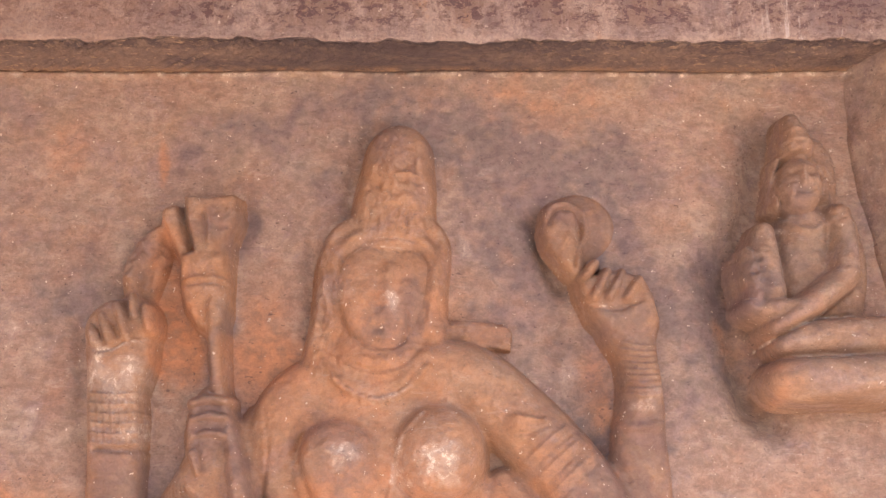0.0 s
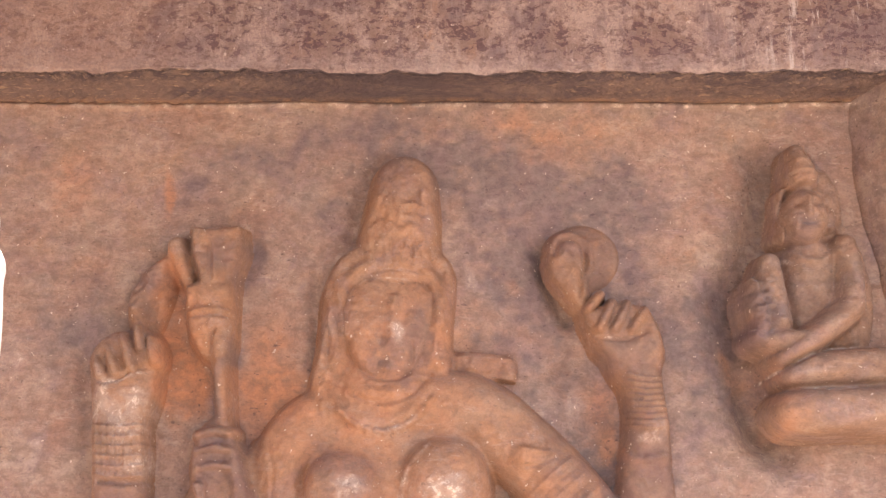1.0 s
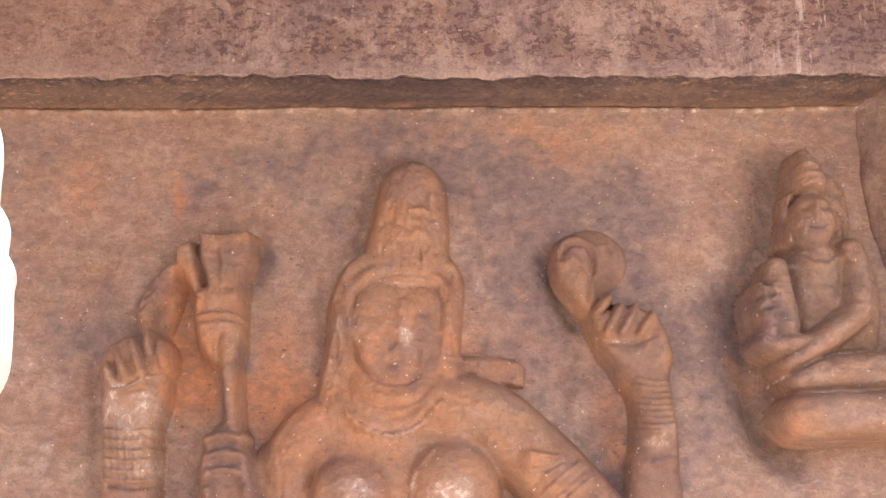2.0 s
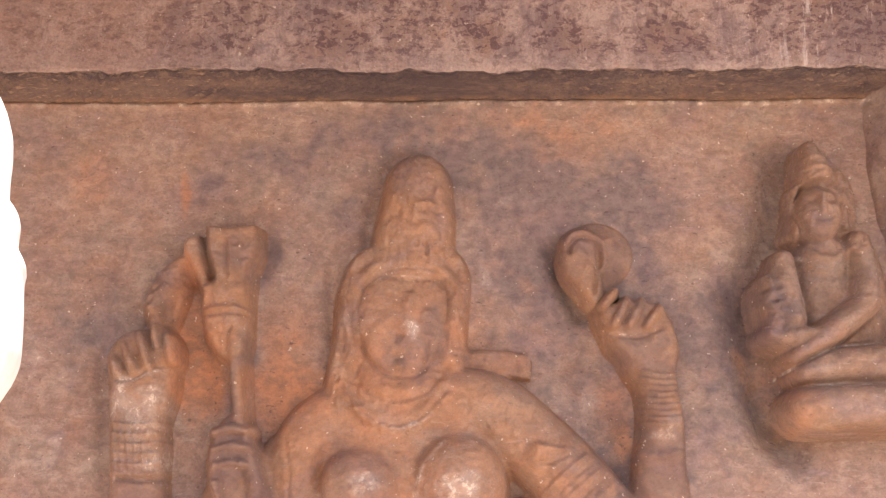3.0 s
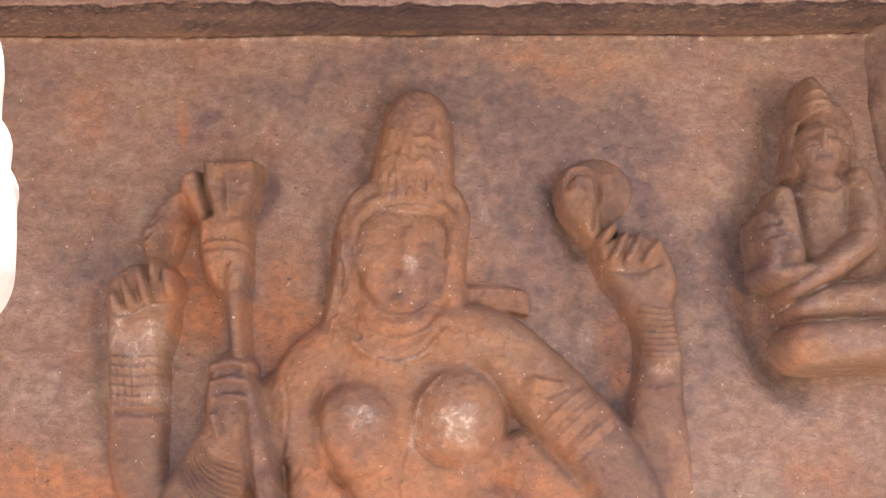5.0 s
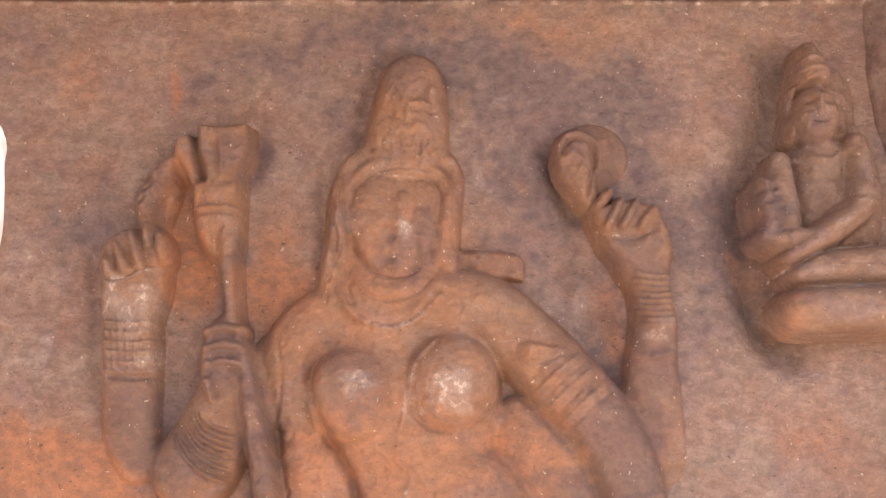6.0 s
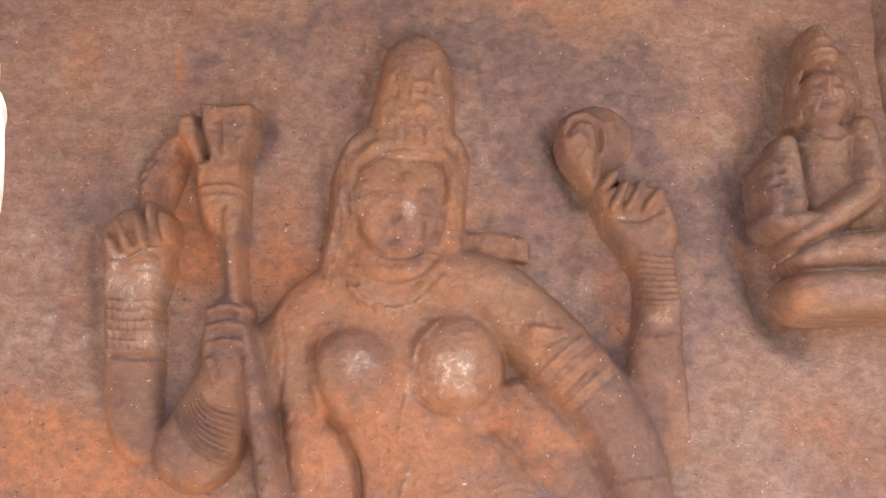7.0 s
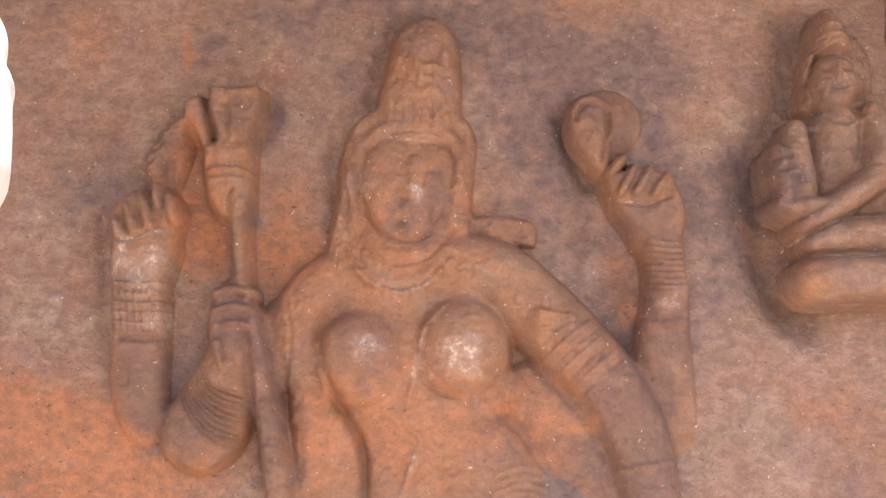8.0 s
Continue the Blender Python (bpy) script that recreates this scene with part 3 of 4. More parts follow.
def shell():
    bm = block(-9, 5, -2.75, 0.5, 3.85, 4.6, 0.05)
    tagged(part("ceiling", bm, CLIFF), "rough rock ceiling of the cave porch", "ceiling", kind="structure")
    tagged(part("wall_behind", block(-9, 5, 0.12, 0.6, -0.2, 3.9, 0), CLIFF), "living rock behind the carved panel", "wall", kind="structure")
    tagged(part("wall_pier", block(1.50, 5, -0.31, 0.1, 0, 3.85, 0.04), CLIFF), "thick rock pier beside the panel", "wall", kind="structure")
    tagged(part("floor", block(-9, 9, -6, 0.12, -0.15, 0.0, 0.01), FLOOR), "worn pale sandstone floor of the porch", "floor", kind="structure")
    # unseen wall, added to hold back light from the left
    tagged(part("blocker_left", block(-5.8, -5.0, -2.7, 0.1, 0, 3.85, 0.04), CLIFF), "unseen rock wall added at the left to cut light from that side", "wall", kind="structure")
    bm = bmesh.new()
    bmesh.ops.create_grid(bm, x_segments=40, y_segments=40, size=400, matrix=Matrix.Translation((0, 0, -0.16)))
    tagged(part("ground", bm, EARTH), "dry red earth outside the cave", "ground", kind="structure")


def stone_column():
    """A lime-washed column with a bulging cushion capital, out in the sun."""
    base = new("stone_column")
    base.location = (COLUMN_X, COLUMN_Y, 0)
    profile_shaft = [(0.0, 0.44), (0.12, 0.44), (0.14, 0.36), (0.5, 0.335), (1.4, 0.325), (CAP_LOW, 0.33)]
    profile_cap = CAPITAL
    profile_neck = [(CAPITAL[-1][0], CAPITAL[-1][1]), (2.55, 0.30), (2.6, 0.40), (2.9, 0.44), (2.95, 0.40), (3.85, 0.40)]
    for name, profile, seed in (("shaft", profile_shaft, 1), ("capital", profile_cap, 2), ("neck", profile_neck, 3)):
        fine = curve(profile, 8) if name == "capital" else profile
        n = 96
        a = np.linspace(0, 2 * np.pi, n)
        zz = np.repeat(np.array([q[0] for q in fine])[:, None], n, 1)
        rr = np.repeat(np.array([q[1] for q in fine])[:, None], n, 1)
        rr = rr + 0.004 * cloud(np.cos(a)[None, :] * rr * 3, zz, 0.15, seed, 3)
        verts = np.stack([(rr * np.cos(a)).ravel(), (rr * np.sin(a)).ravel(), zz.ravel()], 1)
        ob = sheet(name, verts, grid_faces(len(fine), n), LIME)
        ob.parent = base
    tagged(base, "sunlit white lime-washed stone column with cushion capital", "column")


COLUMN_X, COLUMN_Y = -1.02, -1.88
# edge of the capital, x and z
EDGE = [(-0.62, 1.840), (-0.566, 1.858), (-0.549, 1.883), (-0.533, 1.917), (-0.527, 1.947), (-0.530, 2.035), (-0.529, 2.062), (-0.542, 2.088), (-0.543, 2.126), (-0.560, 2.157), (-0.565, 2.243), (-0.587, 2.300), (-0.623, 2.332)]
CAPITAL = [(z, 0.943 * (x - COLUMN_X)) for x, z in EDGE]
CAP_LOW = CAPITAL[0][0]

rear_wall()
stone_beam()
side_wall()
shell()
stone_column()


# ---------------------------------------------------------------- the large carved figure
PX = 0.00157      # modelling unit


def large_figure():
    r = Relief(-0.95, 0.80, 0.30, 2.90, 0.0033)
    u = PX
    # legs and hips under the visible part
    r.limb([(0.015, 1.354, 165 * u, 0.13), (-0.02, 1.15, 0.20, 0.14), (-0.06, 0.8, 0.15, 0.13), (-0.07, 0.4, 0.11, 0.12)])
    r.limb([(0.116, 1.356, 150 * u, 0.13), (0.22, 1.1, 0.17, 0.14), (0.25, 0.75, 0.13, 0.13), (0.22, 0.4, 0.10, 0.12)])
    # torso
    r.limb([(-0.078, 1.996, 165 * u, 0.105), (-0.060, 1.846, 150 * u, 0.11), (-0.039, 1.683, 118 * u, 0.10), (0.028, 1.496, 165 * u, 0.115), (0.074, 1.327, 190 * u, 0.12)], 2.6, 0.02)
    # swelling of the hip between waist and arm
    r.limb([(0.242, 1.789, 62 * u, 0.045), (0.324, 1.708, 72 * u, 0.055), (0.374, 1.561, 80 * u, 0.06)], 2.2, 0.03)
    # arm behind the staff
    r.limb([(-0.134, 2.133, 60 * u, 0.11), (-0.300, 2.084, 58 * u, 0.105), (-0.379, 1.991, 54 * u, 0.095), (-0.366, 1.841, 44 * u, 0.07)], 2.3, 0.02)
    r.limb([(-0.336, 1.797, 50 * u, 0.06), (-0.302, 1.665, 68 * u, 0.09), (-0.296, 1.491, 72 * u, 0.085), (-0.305, 1.348, 70 * u, 0.08)], 2.3, 0.02)
    r.blob(-0.451, 1.913, 27 * u, 84 * u, 0.06, 4)
    # arm bent down to the hip
    r.limb([(-0.065, 2.119, 66 * u, 0.11), (0.109, 2.121, 66 * u, 0.115), (0.245, 2.023, 66 * u, 0.125), (0.380, 1.882, 66 * u, 0.13), (0.475, 1.743, 64 * u, 0.125), (0.529, 1.605, 58 * u, 0.12), (0.544, 1.448, 52 * u, 0.12), (0.535, 1.279, 46 * u, 0.11)], 2.2, 0.014)
    # breasts
    r.blob(-0.219, 1.873, 76 * u, 84 * u, 0.180, 8, 2.1, 0.06, 0.012)
    r.blob(0.045, 1.912, 80 * u, 85 * u, 0.195, 0, 2.1, 0.06, 0.012)
    # neck and the chest under the collar
    r.limb([(-0.115, 2.289, 82 * u, 0.11), (-0.113, 2.195, 84 * u, 0.115), (-0.111, 2.133, 108 * u, 0.115)], 2.3, 0.03)
    # raised forearm with the bud: forearm fading into the wall, wrist, back of the hand
    r.limb([(0.607, 1.710, 48 * u, 0.012), (0.592, 1.860, 52 * u, 0.035), (0.590, 1.965, 46 * u, 0.065), (0.597, 2.071, 40 * u, 0.10), (0.584, 2.179, 40 * u, 0.11), (0.560, 2.258, 52 * u, 0.115)], 2.4)
    r.slab([(0.413, 2.384), (0.427, 2.323), (0.454, 2.269), (0.505, 2.223), (0.582, 2.211), (0.641, 2.224), (0.658, 2.274), (0.639, 2.345), (0.615, 2.398), (0.541, 2.425), (0.457, 2.408)], 0.118, 0.04, 0.02)
    # round bud with its curled petal
    r.blob(0.437, 2.551, 70 * u, 66 * u, 0.040, 0, 1.7, 0.0, 0.02)
    r.limb([(0.387, 2.573, 36 * u, 0.075), (0.385, 2.508, 36 * u, 0.085), (0.422, 2.426, 24 * u, 0.095)], 2.5)
    # raised fist with the flame: hand, wrist, forearm
    r.limb([(-0.794, 1.701, 38 * u, 0.030), (-0.813, 1.797, 50 * u, 0.060), (-0.813, 1.879, 50 * u, 0.085), (-0.817, 1.984, 51 * u, 0.100), (-0.821, 2.076, 52 * u, 0.108), (-0.815, 2.154, 60 * u, 0.110), (-0.817, 2.216, 64 * u, 0.105)], 3.0)
    r.blob(-0.842, 2.263, 54 * u, 42 * u, 0.106, 38, 3.2)
    r.blob(-0.758, 2.272, 29 * u, 44 * u, 0.105, 20, 3)
    r.limb([(-0.790, 2.341, 17 * u, 0.08), (-0.796, 2.401, 22 * u, 0.085), (-0.759, 2.469, 27 * u, 0.09), (-0.725, 2.529, 12 * u, 0.075)], 2.6)
    r.limb([(-0.761, 2.356, 20 * u, 0.035), (-0.741, 2.428, 24 * u, 0.045), (-0.716, 2.494, 16 * u, 0.05)], 2.4)
    # axe: side petal, flared head, collar and shaft
    r.slab([(-0.726, 2.586), (-0.686, 2.602), (-0.669, 2.599), (-0.655, 2.537), (-0.632, 2.459), (-0.667, 2.437), (-0.701, 2.496), (-0.726, 2.553)], 0.104, 0.016)
    r.slab([(-0.667, 2.626), (-0.589, 2.620), (-0.508, 2.630), (-0.500, 2.555), (-0.524, 2.476), (-0.522, 2.389), (-0.663, 2.388), (-0.668, 2.448), (-0.632, 2.463), (-0.655, 2.540)], 0.118, 0.016)
    r.limb([(-0.595, 2.392, 47 * u, 0.110), (-0.590, 2.336, 43 * u, 0.112), (-0.578, 2.293, 35 * u, 0.10)], 3.0)
    r.limb([(-0.620, 2.320, 18 * u, 0.110), (-0.617, 2.293, 14 * u, 0.105)], 2.4, 0.004)
    r.limb([(-0.562, 2.305, 22 * u, 0.112), (-0.555, 2.202, 18 * u, 0.112), (-0.544, 2.086, 17 * u, 0.112)], 3.0)
    r.limb([(-0.535, 2.063, 15 * u, 0.10), (-0.498, 1.941, 17 * u, 0.118), (-0.477, 1.828, 20 * u, 0.125), (-0.452, 1.702, 23 * u, 0.128), (-0.430, 1.582, 26 * u, 0.128), (-0.387, 1.348, 27 * u, 0.128), (-0.357, 1.181, 27 * u, 0.12)], 3.2, 0.003)
    # bangled forearm and its fist round the shaft
    r.limb([(-0.560, 1.897, 44 * u, 0.095), (-0.585, 1.792, 62 * u, 0.108), (-0.617, 1.710, 72 * u, 0.102), (-0.642, 1.681, 70 * u, 0.092)], 2.5)
    r.blob(-0.571, 1.974, 40 * u, 82 * u, 0.108, -3, 3)
    # hair and broken locks beside the face
    r.limb([(-0.141, 2.568, 18 * u, 0.07), (-0.219, 2.523, 24 * u, 0.085), (-0.261, 2.437, 20 * u, 0.085), (-0.264, 2.361, 22 * u, 0.095), (-0.269, 2.268, 24 * u, 0.09), (-0.279, 2.174, 30 * u, 0.10)], 2.4, 0.02)
    r.limb([(-0.002, 2.569, 18 * u, 0.07), (0.042, 2.512, 20 * u, 0.08), (0.052, 2.439, 18 * u, 0.08), (0.040, 2.319, 20 * u, 0.085), (0.031, 2.240, 24 * u, 0.09)], 2.4, 0.02)
    # tall domed crown
    r.limb([(-0.066, 2.753, 61 * u, 0.108), (-0.071, 2.681, 68 * u, 0.118), (-0.078, 2.599, 75 * u, 0.122), (-0.084, 2.525, 80 * u, 0.122)], 2.5, 0.01)
    # head behind the face, and the hood round it
    r.blob(-0.109, 2.361, 96 * u, 108 * u, 0.104, 0, 3.4, 0.0, 0.01, 2.6)
    r.limb([(-0.247, 2.252, 24 * u, 0.095), (-0.251, 2.355, 22 * u, 0.104), (-0.232, 2.446, 20 * u, 0.104), (-0.174, 2.502, 18 * u, 0.110), (-0.096, 2.512, 18 * u, 0.112), (-0.013, 2.496, 18 * u, 0.108), (0.033, 2.437, 20 * u, 0.108), (0.029, 2.333, 22 * u, 0.10), (0.012, 2.246, 24 * u, 0.095)], 2.2, 0.02)
    r.soften(2.0)
    # face, sunk a little inside the hood
    r.dish([(-0.224, 2.389), (-0.202, 2.444), (-0.148, 2.473), (-0.094, 2.464), (-0.033, 2.459), (0.005, 2.436), (0.011, 2.376), (-0.006, 2.298), (-0.030, 2.237), (-0.062, 2.203), (-0.121, 2.193), (-0.180, 2.223), (-0.211, 2.278), (-0.224, 2.334)], 0.104, 0.130, 0.075)
    r.line([(-0.218, 2.297), (-0.208, 2.258), (-0.177, 2.217), (-0.121, 2.190), (-0.062, 2.199), (-0.030, 2.233)], 0.006, -0.011, 0.12)
    r.line([(-0.198, 2.167), (-0.122, 2.155), (-0.040, 2.174)], 0.012, 0.006, 0.2)
    r.line([(-0.086, 2.423), (-0.091, 2.365), (-0.099, 2.272)], 0.016, 0.014, 0.1)
    r.bump(-0.099, 2.275, 0.024, 0.014, 0.010)
    r.bump(-0.158, 2.370, 0.040, 0.016, -0.007)
    r.bump(-0.031, 2.381, 0.032, 0.018, -0.010)
    r.line([(-0.156, 2.233), (-0.114, 2.240), (-0.075, 2.234)], 0.006, -0.005, 0.2)
    r.bump(-0.112, 2.215, 0.022, 0.012, 0.012)
    r.line([(-0.041, 2.299), (-0.039, 2.257), (-0.047, 2.219)], 0.005, -0.010, 0.2)
    # fingers of the fist with the flame
    for ax, az, bx, bz, w in ((-0.885, 2.246, -0.870, 2.203, 13), (-0.858, 2.274, -0.828, 2.206, 15), (-0.819, 2.305, -0.790, 2.222, 15), (-0.781, 2.330, -0.769, 2.274, 12), (-0.746, 2.299, -0.728, 2.238, 14)):
        r.limb([(ax, az, (w - 1) * u, 0.118), ((ax + bx) / 2, (az + bz) / 2, w * u, 0.132), (bx, bz, w * u, 0.134)], 2.2, 0.0015)
    r.line([(-0.884, 2.187), (-0.849, 2.181), (-0.810, 2.197), (-0.784, 2.216), (-0.751, 2.222)], 0.005, -0.008, 0.1)
    for k in range(5):
        r.line([(-0.808, 2.380 + 0.026 * k), (-0.774, 2.401 + 0.026 * k)], 0.007, -0.006)
    # fingers of the fist with the bud
    for ax, az, bx, bz, w in ((0.473, 2.427, 0.440, 2.387, 12), (0.504, 2.402, 0.465, 2.330, 14), (0.545, 2.399, 0.505, 2.327, 14), (0.590, 2.381, 0.552, 2.324, 14)):
        r.limb([(ax, az, w * u, 0.120), ((ax + bx) / 2, (az + bz) / 2, (w + 1) * u, 0.144), (bx, bz, w * u, 0.145)], 2.2, 0.0006)
    r.line([(0.415, 2.376), (0.439, 2.323), (0.484, 2.299), (0.541, 2.299), (0.599, 2.322)], 0.006, -0.009, 0.1)
    r.bump(0.614, 2.322, 0.016, 0.020, 0.012)
    r.line([(0.353, 2.533), (0.359, 2.568), (0.388, 2.591), (0.425, 2.582), (0.440, 2.533), (0.423, 2.456), (0.417, 2.408)], 0.006, -0.014, 0.08)
    r.line([(0.337, 2.532), (0.347, 2.588), (0.391, 2.614), (0.441, 2.598), (0.457, 2.540), (0.438, 2.456)], 0.008, 0.009, 0.1)
    r.line([(0.356, 2.520), (0.384, 2.552), (0.405, 2.517), (0.386, 2.472)], 0.007, 0.005, 0.15)
    # bracelet rings on that forearm
    for k in range(9):
        q = 0.0165 * k
        r.line([(0.536, 2.205 - q), (0.588, 2.195 - q), (0.644, 2.202 - q)], 0.0042, 0.009)
    r.line([(0.519, 2.084), (0.583, 2.068), (0.647, 2.080)], 0.008, 0.010)
    r.line([(0.523, 1.993), (0.583, 1.981), (0.652, 1.994)], 0.012, 0.012)
    # armlet with its clasp
    for k in range(6):
        dx, dz = 0.026 * k * 0.72, -0.026 * k * 0.70
        r.line([(a + dx, b + dz) for a, b in ((0.380, 1.983), (0.318, 1.933), (0.259, 1.874))], 0.0055, 0.006 if k % 2 == 0 else -0.005)
    r.bump(0.251, 1.986, 0.026, 0.032, 0.022)
    r.line([(0.236, 2.010), (0.288, 1.998), (0.345, 1.995)], 0.008, 0.010, 0.2)
    r.line([(0.239, 1.962), (0.287, 1.962), (0.339, 1.986)], 0.006, -0.008, 0.2)
    r.beads([(0.454, 1.596), (0.520, 1.609), (0.596, 1.622)], 8, 0.009, 0.010)
    # net of threads and bead row on the other wrist
    for k in range(6):
        r.line([(-0.885 + 0.0015 * k, 2.069 - 0.0255 * k), (-0.810 + 0.0015 * k, 2.061 - 0.0257 * k), (-0.731 + 0.0013 * k, 2.072 - 0.0257 * k)], 0.0042, 0.007)
    for k in range(8):
        r.line([(-0.876 + 0.0195 * k, 2.066 + 0.0003 * k), (-0.865 + 0.0192 * k, 1.937 + 0.0002 * k)], 0.0040, 0.006)
    r.beads([(-0.858, 1.925), (-0.779, 1.920), (-0.690, 1.935)], 13, 0.008, -0.016)
    # grooves of the axe
    r.line([(-0.652, 2.597), (-0.640, 2.523), (-0.618, 2.446)], 0.005, -0.010, 0.1)
    r.line([(-0.587, 2.581), (-0.581, 2.517), (-0.580, 2.456)], 0.008, 0.009, 0.2)
    r.line([(-0.602, 2.581), (-0.593, 2.517), (-0.589, 2.456)], 0.006, -0.008, 0.2)
    r.line([(-0.651, 2.373), (-0.584, 2.380), (-0.514, 2.374)], 0.007, 0.010)
    r.line([(-0.650, 2.359), (-0.584, 2.366), (-0.513, 2.360)], 0.005, -0.006)
    r.line([(-0.586, 2.249), (-0.582, 2.307), (-0.570, 2.333)], 0.006, -0.012, 0.2)
    # fingers round the shaft
    for k, w in enumerate((16, 15, 15)):
        r.limb([(-0.604 + 0.0020 * k, 2.042 - 0.0430 * k, w * u, 0.112), (-0.559 + 0.0018 * k, 2.052 - 0.0448 * k, w * u, 0.126), (-0.517 + 0.0018 * k, 2.046 - 0.0447 * k, w * u, 0.120)], 2.0, 0.004)
    r.limb([(-0.598, 1.910, 13 * u, 0.125), (-0.583, 1.858, 10 * u, 0.12)], 2.2, 0.003)
    # bangles
    cx, cz = -0.503, 1.831
    for k in range(9):
        ax, az = (70 + 6.0 * k) * u, (34 + 10.5 * k) * u
        r.line([(cx + ax * math.cos(radians(a)), cz + az * math.sin(radians(a))) for a in range(176, 268, 12)], 0.0046, 0.008, 0.06)
        ax, az = ax + 3.0 * u, az + 5.2 * u
        r.line([(cx + ax * math.cos(radians(a)), cz + az * math.sin(radians(a))) for a in range(176, 268, 12)], 0.0038, -0.008, 0.06)
    # carved ornament of the crown: arch over a small niche, upright strands, a band above the brow
    r.line([(-0.089, 2.662), (-0.081, 2.714), (-0.041, 2.744), (-0.000, 2.715), (0.013, 2.660)], 0.008, 0.0054, 0.1)
    r.bump(-0.039, 2.711, 0.026, 0.022, -0.008)
    r.line([(-0.080, 2.672), (-0.040, 2.679), (0.003, 2.666)], 0.006, 0.0054, 0.1)
    r.line([(-0.074, 2.653), (-0.037, 2.656), (-0.003, 2.647)], 0.008, -0.0042, 0.1)
    r.line([(-0.115, 2.694), (-0.119, 2.646), (-0.104, 2.591)], 0.007, -0.0054, 0.15)
    r.line([(0.018, 2.728), (0.019, 2.671), (0.014, 2.606)], 0.007, -0.0060, 0.15)
    r.line([(-0.088, 2.578), (-0.046, 2.617), (-0.002, 2.576)], 0.009, 0.0042, 0.15)
    r.line([(-0.051, 2.566), (-0.042, 2.547), (-0.045, 2.524)], 0.005, -0.0084, 0.15)
    for k in range(8):
        r.line([(-0.175 + 0.0262 * k, 2.584 + 0.0002 * k), (-0.179 + 0.0275 * k, 2.498 + 0.0002 * k)], 0.004, -0.0027, 0.2)
    for px, pz in ((-0.120, 2.639), (-0.129, 2.594), (0.016, 2.607), (-0.094, 2.786), (0.008, 2.695)):
        r.bump(px, pz, 0.006, 0.009, -0.0072)
    r.line([(-0.160, 2.485), (-0.089, 2.492), (-0.028, 2.486), (0.026, 2.461)], 0.006, -0.0054, 0.1)
    # ear ornaments: thin rings on one side, a flat bar with a boss on the other
    r.line([(-0.258, 2.387), (-0.269, 2.351), (-0.253, 2.304)], 0.006, 0.010, 0.1)
    r.line([(-0.242, 2.380), (-0.244, 2.345), (-0.237, 2.309)], 0.005, -0.010, 0.1)
    r.slab([(0.022, 2.281), (0.121, 2.282), (0.223, 2.273), (0.251, 2.248), (0.244, 2.191), (0.167, 2.203), (0.105, 2.222), (0.022, 2.227)], 0.036, 0.012, 0.03)
    r.bump(0.111, 2.253, 0.024, 0.024, 0.022)
    r.bump(0.111, 2.253, 0.012, 0.012, -0.018)
    r.line([(0.031, 2.265), (0.229, 2.257)], 0.005, 0.006)
    # locks on the shoulder, collar with its beads, sacred thread
    for k in range(4):
        r.line([(-0.286 + 0.0197 * k, 2.180 + 0.0002 * k), (-0.291 + 0.0210 * k, 2.146 + 0.0002 * k), (-0.275 + 0.0210 * k, 2.110 + 0.0003 * k)], 0.007, 0.008 if k % 2 == 0 else -0.008, 0.1)
    r.line([(-0.259, 2.143), (-0.213, 2.101), (-0.135, 2.076), (-0.054, 2.099), (0.013, 2.176)], 0.014, 0.008)
    r.line([(-0.224, 2.180), (-0.189, 2.144), (-0.114, 2.126), (-0.044, 2.148), (-0.008, 2.191)], 0.007, -0.006)
    r.beads([(-0.237, 2.107), (-0.192, 2.071), (-0.120, 2.050), (-0.043, 2.075), (0.016, 2.139)], 21, 0.009, 0.014)
    r.line([(0.004, 2.021), (-0.056, 1.946), (-0.076, 1.837), (-0.097, 1.714), (-0.059, 1.665), (-0.086, 1.580), (-0.105, 1.523)], 0.008, 0.007)
    # deep cuts between arm and body, under the breasts
    r.line([(-0.310, 1.993), (-0.325, 1.896), (-0.285, 1.779), (-0.223, 1.678), (-0.199, 1.592), (-0.202, 1.451)], 0.013, -0.034, 0.12)
    r.line([(-0.306, 1.806), (-0.253, 1.752), (-0.181, 1.753)], 0.007, -0.010, 0.2)
    r.line([(-0.065, 1.942), (-0.069, 1.854), (-0.014, 1.789), (0.067, 1.777)], 0.006, -0.010, 0.15)
    r.line([(-0.424, 2.047), (-0.405, 1.927), (-0.421, 1.793)], 0.007, -0.006, 0.15)
    r.line([(0.211, 1.916), (0.252, 1.865), (0.318, 1.809), (0.383, 1.741), (0.428, 1.647), (0.462, 1.562)], 0.016, -0.014, 0.15)
    # folds of the garment over the hip
    for k in range(5):
        r.line([(0.112, 1.569 - 0.022 * k), (0.212, 1.606 - 0.022 * k), (0.316, 1.572 - 0.022 * k)], 0.006, 0.004, 0.2)
    r.grain(-0.077, 2.640, 0.13, 0.15, 0.008, 0.022, 83, 0.5)
    r.grain(-0.270, 2.319, 0.035, 0.22, 0.016, 0.022, 84, 0.4)
    r.grain(0.057, 2.381, 0.035, 0.18, 0.012, 0.022, 85, 0.4)
    r.grain(-0.803, 2.226, 0.09, 0.08, 0.004, 0.030, 86)
    r.grain(0.538, 2.299, 0.10, 0.08, 0.004, 0.030, 87)
    r.grain(-0.766, 2.433, 0.06, 0.09, 0.010, 0.030, 88)
    r.grain(-0.549, 1.979, 0.07, 0.12, 0.008, 0.034, 89)
    r.grain(-0.435, 1.630, 0.06, 0.25, 0.010, 0.030, 90)
    r.grain(-0.585, 2.444, 0.10, 0.18, 0.006, 0.035, 92)
    r.wear(81, 0.006, 0.0030)
    ob = r.mesh("large_statue", CARVED)
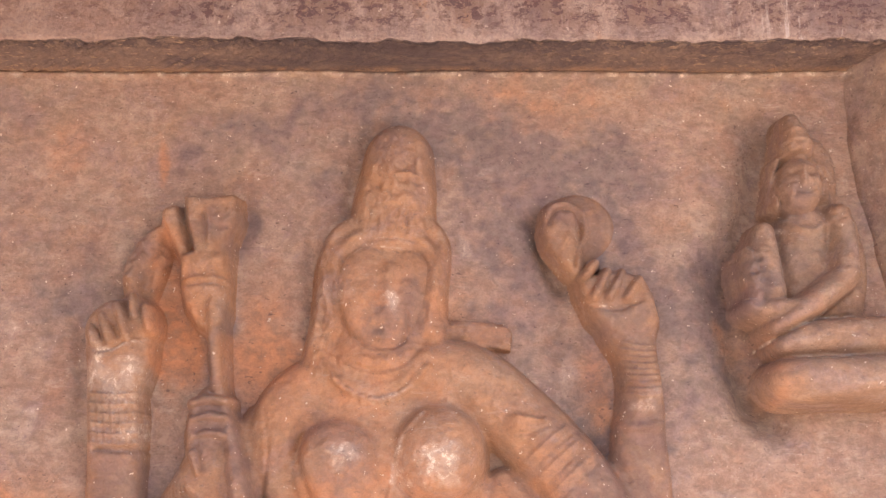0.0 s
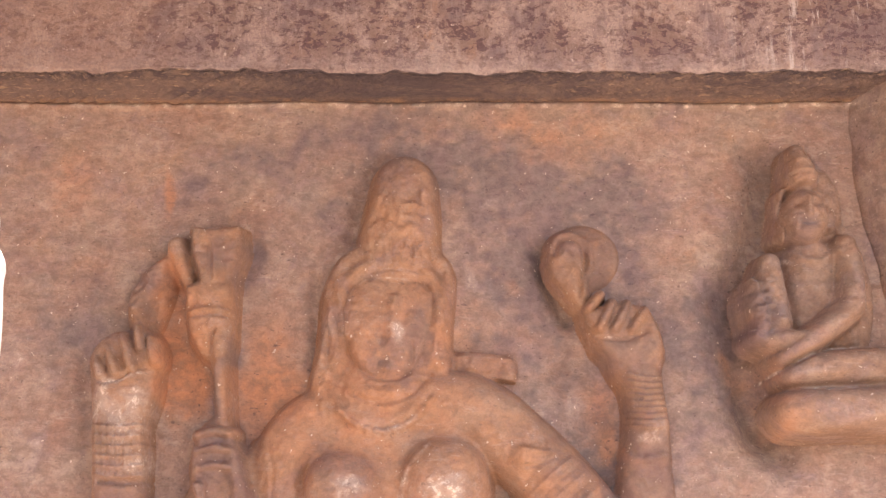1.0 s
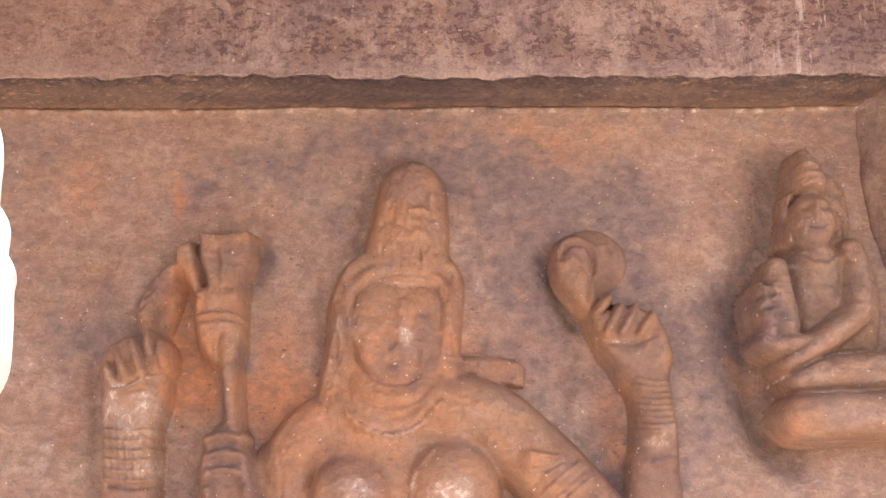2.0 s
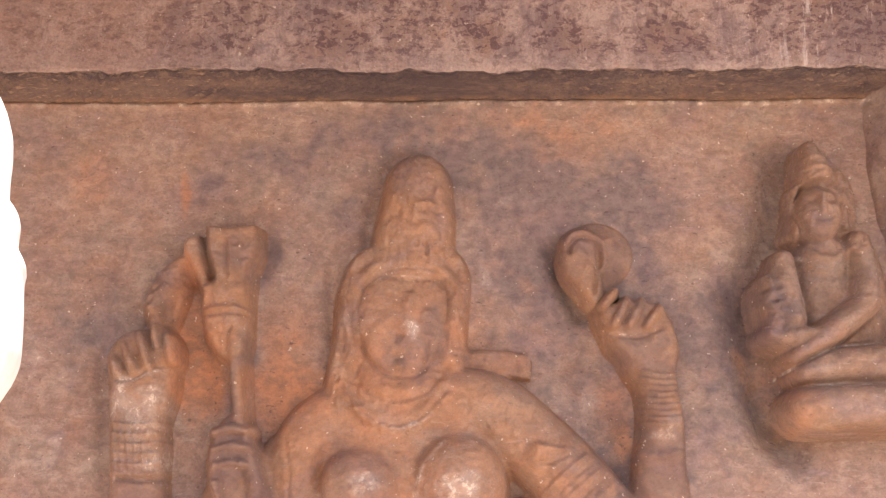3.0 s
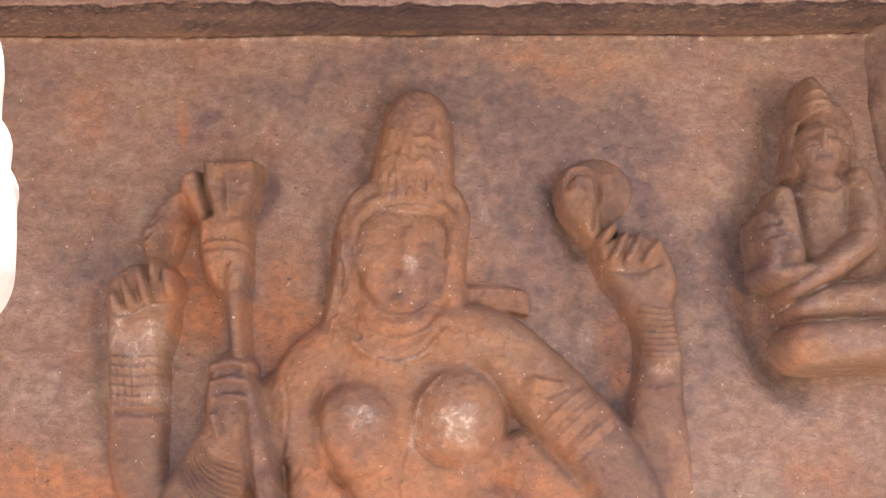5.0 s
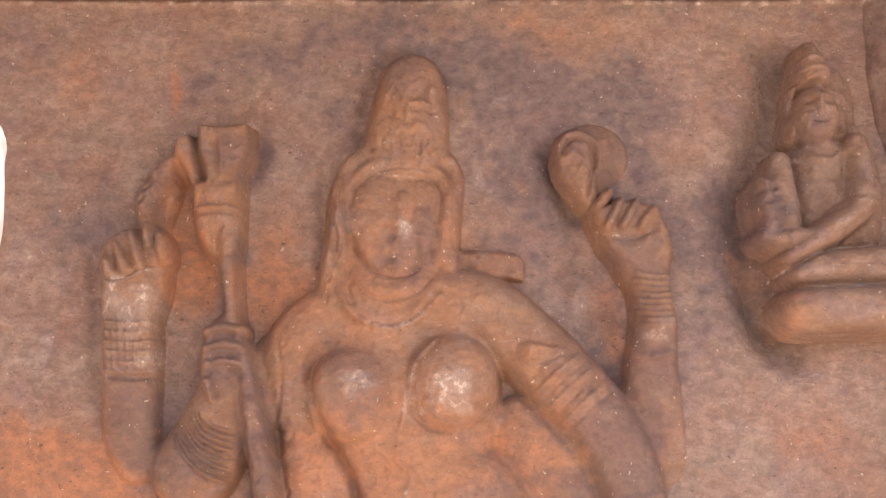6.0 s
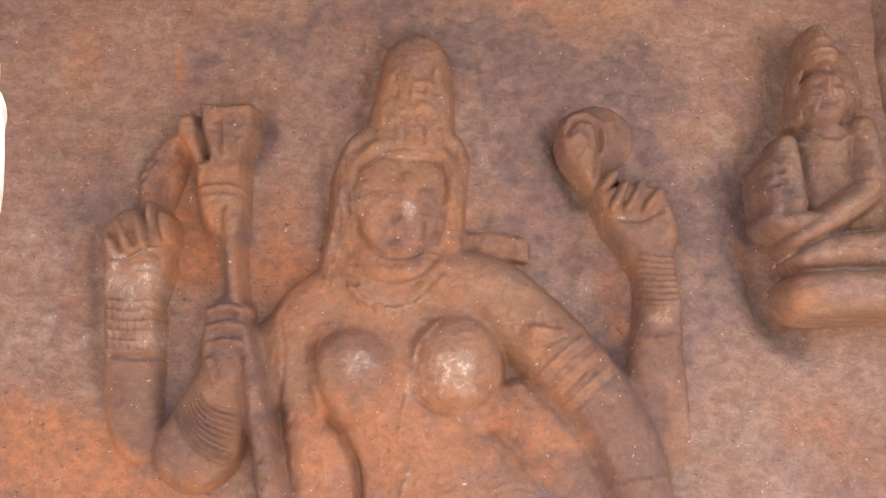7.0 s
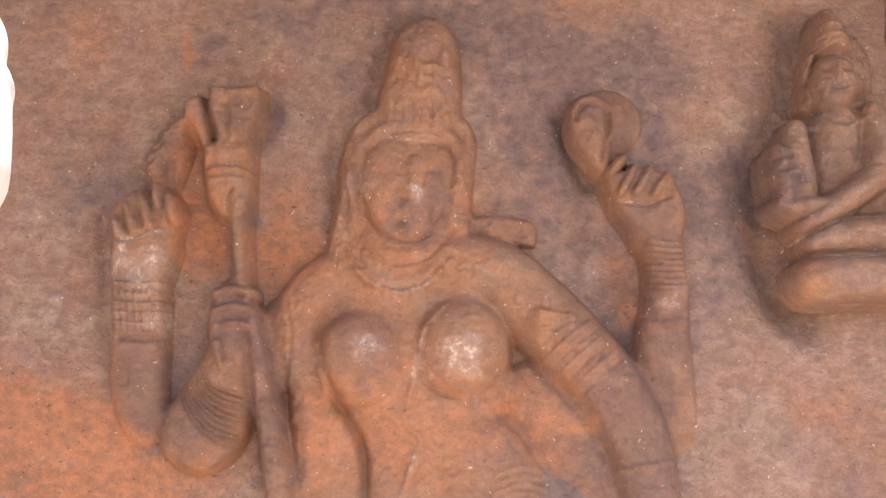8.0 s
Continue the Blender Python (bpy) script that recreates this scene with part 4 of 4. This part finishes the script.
    tagged(ob, "large worn red sandstone relief statue holding a long-handled axe", "statue")


def small_figure():
    r = Relief(0.80, 1.46, 1.90, 2.98, 0.0033)
    u = PX
    # rock left standing behind the figure
    r.blob(1.100, 2.434, 95 * u, 165 * u, 0.07, 0, 3)
    r.blob(1.099, 2.695, 52 * u, 85 * u, 0.07, 0, 3)
    # torso and shoulders
    r.limb([(1.062, 2.530, 52 * u, 0.115), (1.058, 2.463, 50 * u, 0.125), (1.049, 2.384, 44 * u, 0.105)], 2.6)
    r.limb([(0.943, 2.516, 24 * u, 0.135), (0.936, 2.441, 34 * u, 0.150), (0.946, 2.348, 34 * u, 0.165)], 2.4)
    r.limb([(1.156, 2.566, 28 * u, 0.135), (1.160, 2.487, 28 * u, 0.160), (1.152, 2.418, 30 * u, 0.185)], 2.4)
    # broken thing held at the elbow, folded forearms
    r.limb([(0.887, 2.462, 12 * u, 0.130), (0.892, 2.399, 20 * u, 0.155), (0.898, 2.330, 20 * u, 0.17)], 2.6, 0.004)
    r.limb([(0.867, 2.449, 10 * u, 0.045), (0.868, 2.392, 13 * u, 0.05), (0.884, 2.305, 14 * u, 0.04)], 2.4)
    r.limb([(0.885, 2.302, 20 * u, 0.170), (0.950, 2.291, 25 * u, 0.180), (1.013, 2.298, 20 * u, 0.180)], 2.4, 0.006)
    r.limb([(1.149, 2.388, 30 * u, 0.190), (1.083, 2.336, 29 * u, 0.198), (1.006, 2.280, 26 * u, 0.198), (0.944, 2.242, 20 * u, 0.175)], 2.4, 0.004)
    # legs tucked under
    r.limb([(0.972, 2.198, 24 * u, 0.165), (1.050, 2.216, 36 * u, 0.178), (1.243, 2.226, 40 * u, 0.175)], 2.6)
    r.limb([(0.973, 2.101, 42 * u, 0.185), (1.040, 2.104, 46 * u, 0.198), (1.246, 2.110, 48 * u, 0.195)], 2.8, 0.004)
    # head: crown, hair, neck
    r.limb([(1.039, 2.838, 22 * u, 0.130), (1.045, 2.802, 28 * u, 0.148), (1.049, 2.759, 35 * u, 0.160)], 2.5)
    r.limb([(0.998, 2.723, 13 * u, 0.105), (0.989, 2.661, 12 * u, 0.095), (0.983, 2.593, 18 * u, 0.115)], 2.3)
    r.limb([(1.129, 2.715, 10 * u, 0.08), (1.136, 2.674, 10 * u, 0.075), (1.129, 2.621, 13 * u, 0.09)], 2.3)
    r.limb([(1.062, 2.581, 28 * u, 0.112), (1.063, 2.542, 38 * u, 0.118)], 2.3)
    r.blob(1.059, 2.668, 50 * u, 60 * u, 0.125, 0, 2.6)
    r.soften(1.1)
    # face inside its frame of hair
    r.line([(0.993, 2.616), (0.990, 2.672), (1.015, 2.722), (1.062, 2.735), (1.104, 2.716), (1.113, 2.668), (1.097, 2.608)], 0.009, -0.022, 0.08)
    r.blob(1.046, 2.645, 40 * u, 53 * u, 0.178, 0, 2.2, 0.085, 0.002)
    r.line([(0.984, 2.728), (1.040, 2.741), (1.101, 2.729)], 0.006, 0.009)
    r.line([(0.992, 2.764), (1.039, 2.774), (1.091, 2.765)], 0.005, 0.006, 0.1)
    r.line([(1.003, 2.800), (1.038, 2.807), (1.074, 2.799)], 0.005, 0.005, 0.15)
    r.bump(1.020, 2.673, 0.014, 0.012, -0.018)
    r.bump(1.070, 2.670, 0.018, 0.011, -0.013)
    r.line([(1.044, 2.686), (1.039, 2.638)], 0.009, 0.011)
    r.line([(1.021, 2.617), (1.046, 2.612), (1.070, 2.622)], 0.004, -0.007)
    r.bump(1.045, 2.603, 0.018, 0.006, 0.007)
    for k in range(4):
        r.line([(0.969 + 0.0138 * k, 2.619), (0.964 + 0.0152 * k, 2.583 + 0.0002 * k), (0.978 + 0.0152 * k, 2.555)], 0.005, 0.009 if k % 2 else -0.009, 0.1)
    r.beads([(1.002, 2.552), (1.034, 2.523), (1.077, 2.517), (1.125, 2.549)], 10, 0.010, 0.013)
    r.line([(0.997, 2.478), (1.052, 2.460), (1.119, 2.476)], 0.010, -0.006, 0.2)
    r.line([(0.938, 2.210), (1.016, 2.252), (1.076, 2.277), (1.089, 2.295)], 0.006, -0.018, 0.08)
    r.line([(1.088, 2.283), (1.181, 2.290)], 0.005, -0.012)
    r.line([(0.988, 2.167), (1.061, 2.162), (1.195, 2.169)], 0.006, -0.012, 0.1)
    for px, pz in ((0.881, 2.425), (0.894, 2.391), (0.911, 2.430), (0.921, 2.376)):
        r.bump(px, pz, 0.010, 0.008, -0.014)
    r.grain(0.903, 2.391, 0.07, 0.12, 0.018, 0.040, 93)
    r.grain(1.040, 2.790, 0.08, 0.09, 0.004, 0.024, 94)
    r.grain(0.976, 2.579, 0.05, 0.07, 0.012, 0.030, 95)
    r.grain(1.050, 2.219, 0.20, 0.12, 0.006, 0.040, 96)
    r.wear(91, 0.007, 0.0034)
    ob = r.mesh("small_statue", SEATED)
    tagged(ob, "small seated red sandstone relief statue with folded arms", "statue")


large_figure()
small_figure()
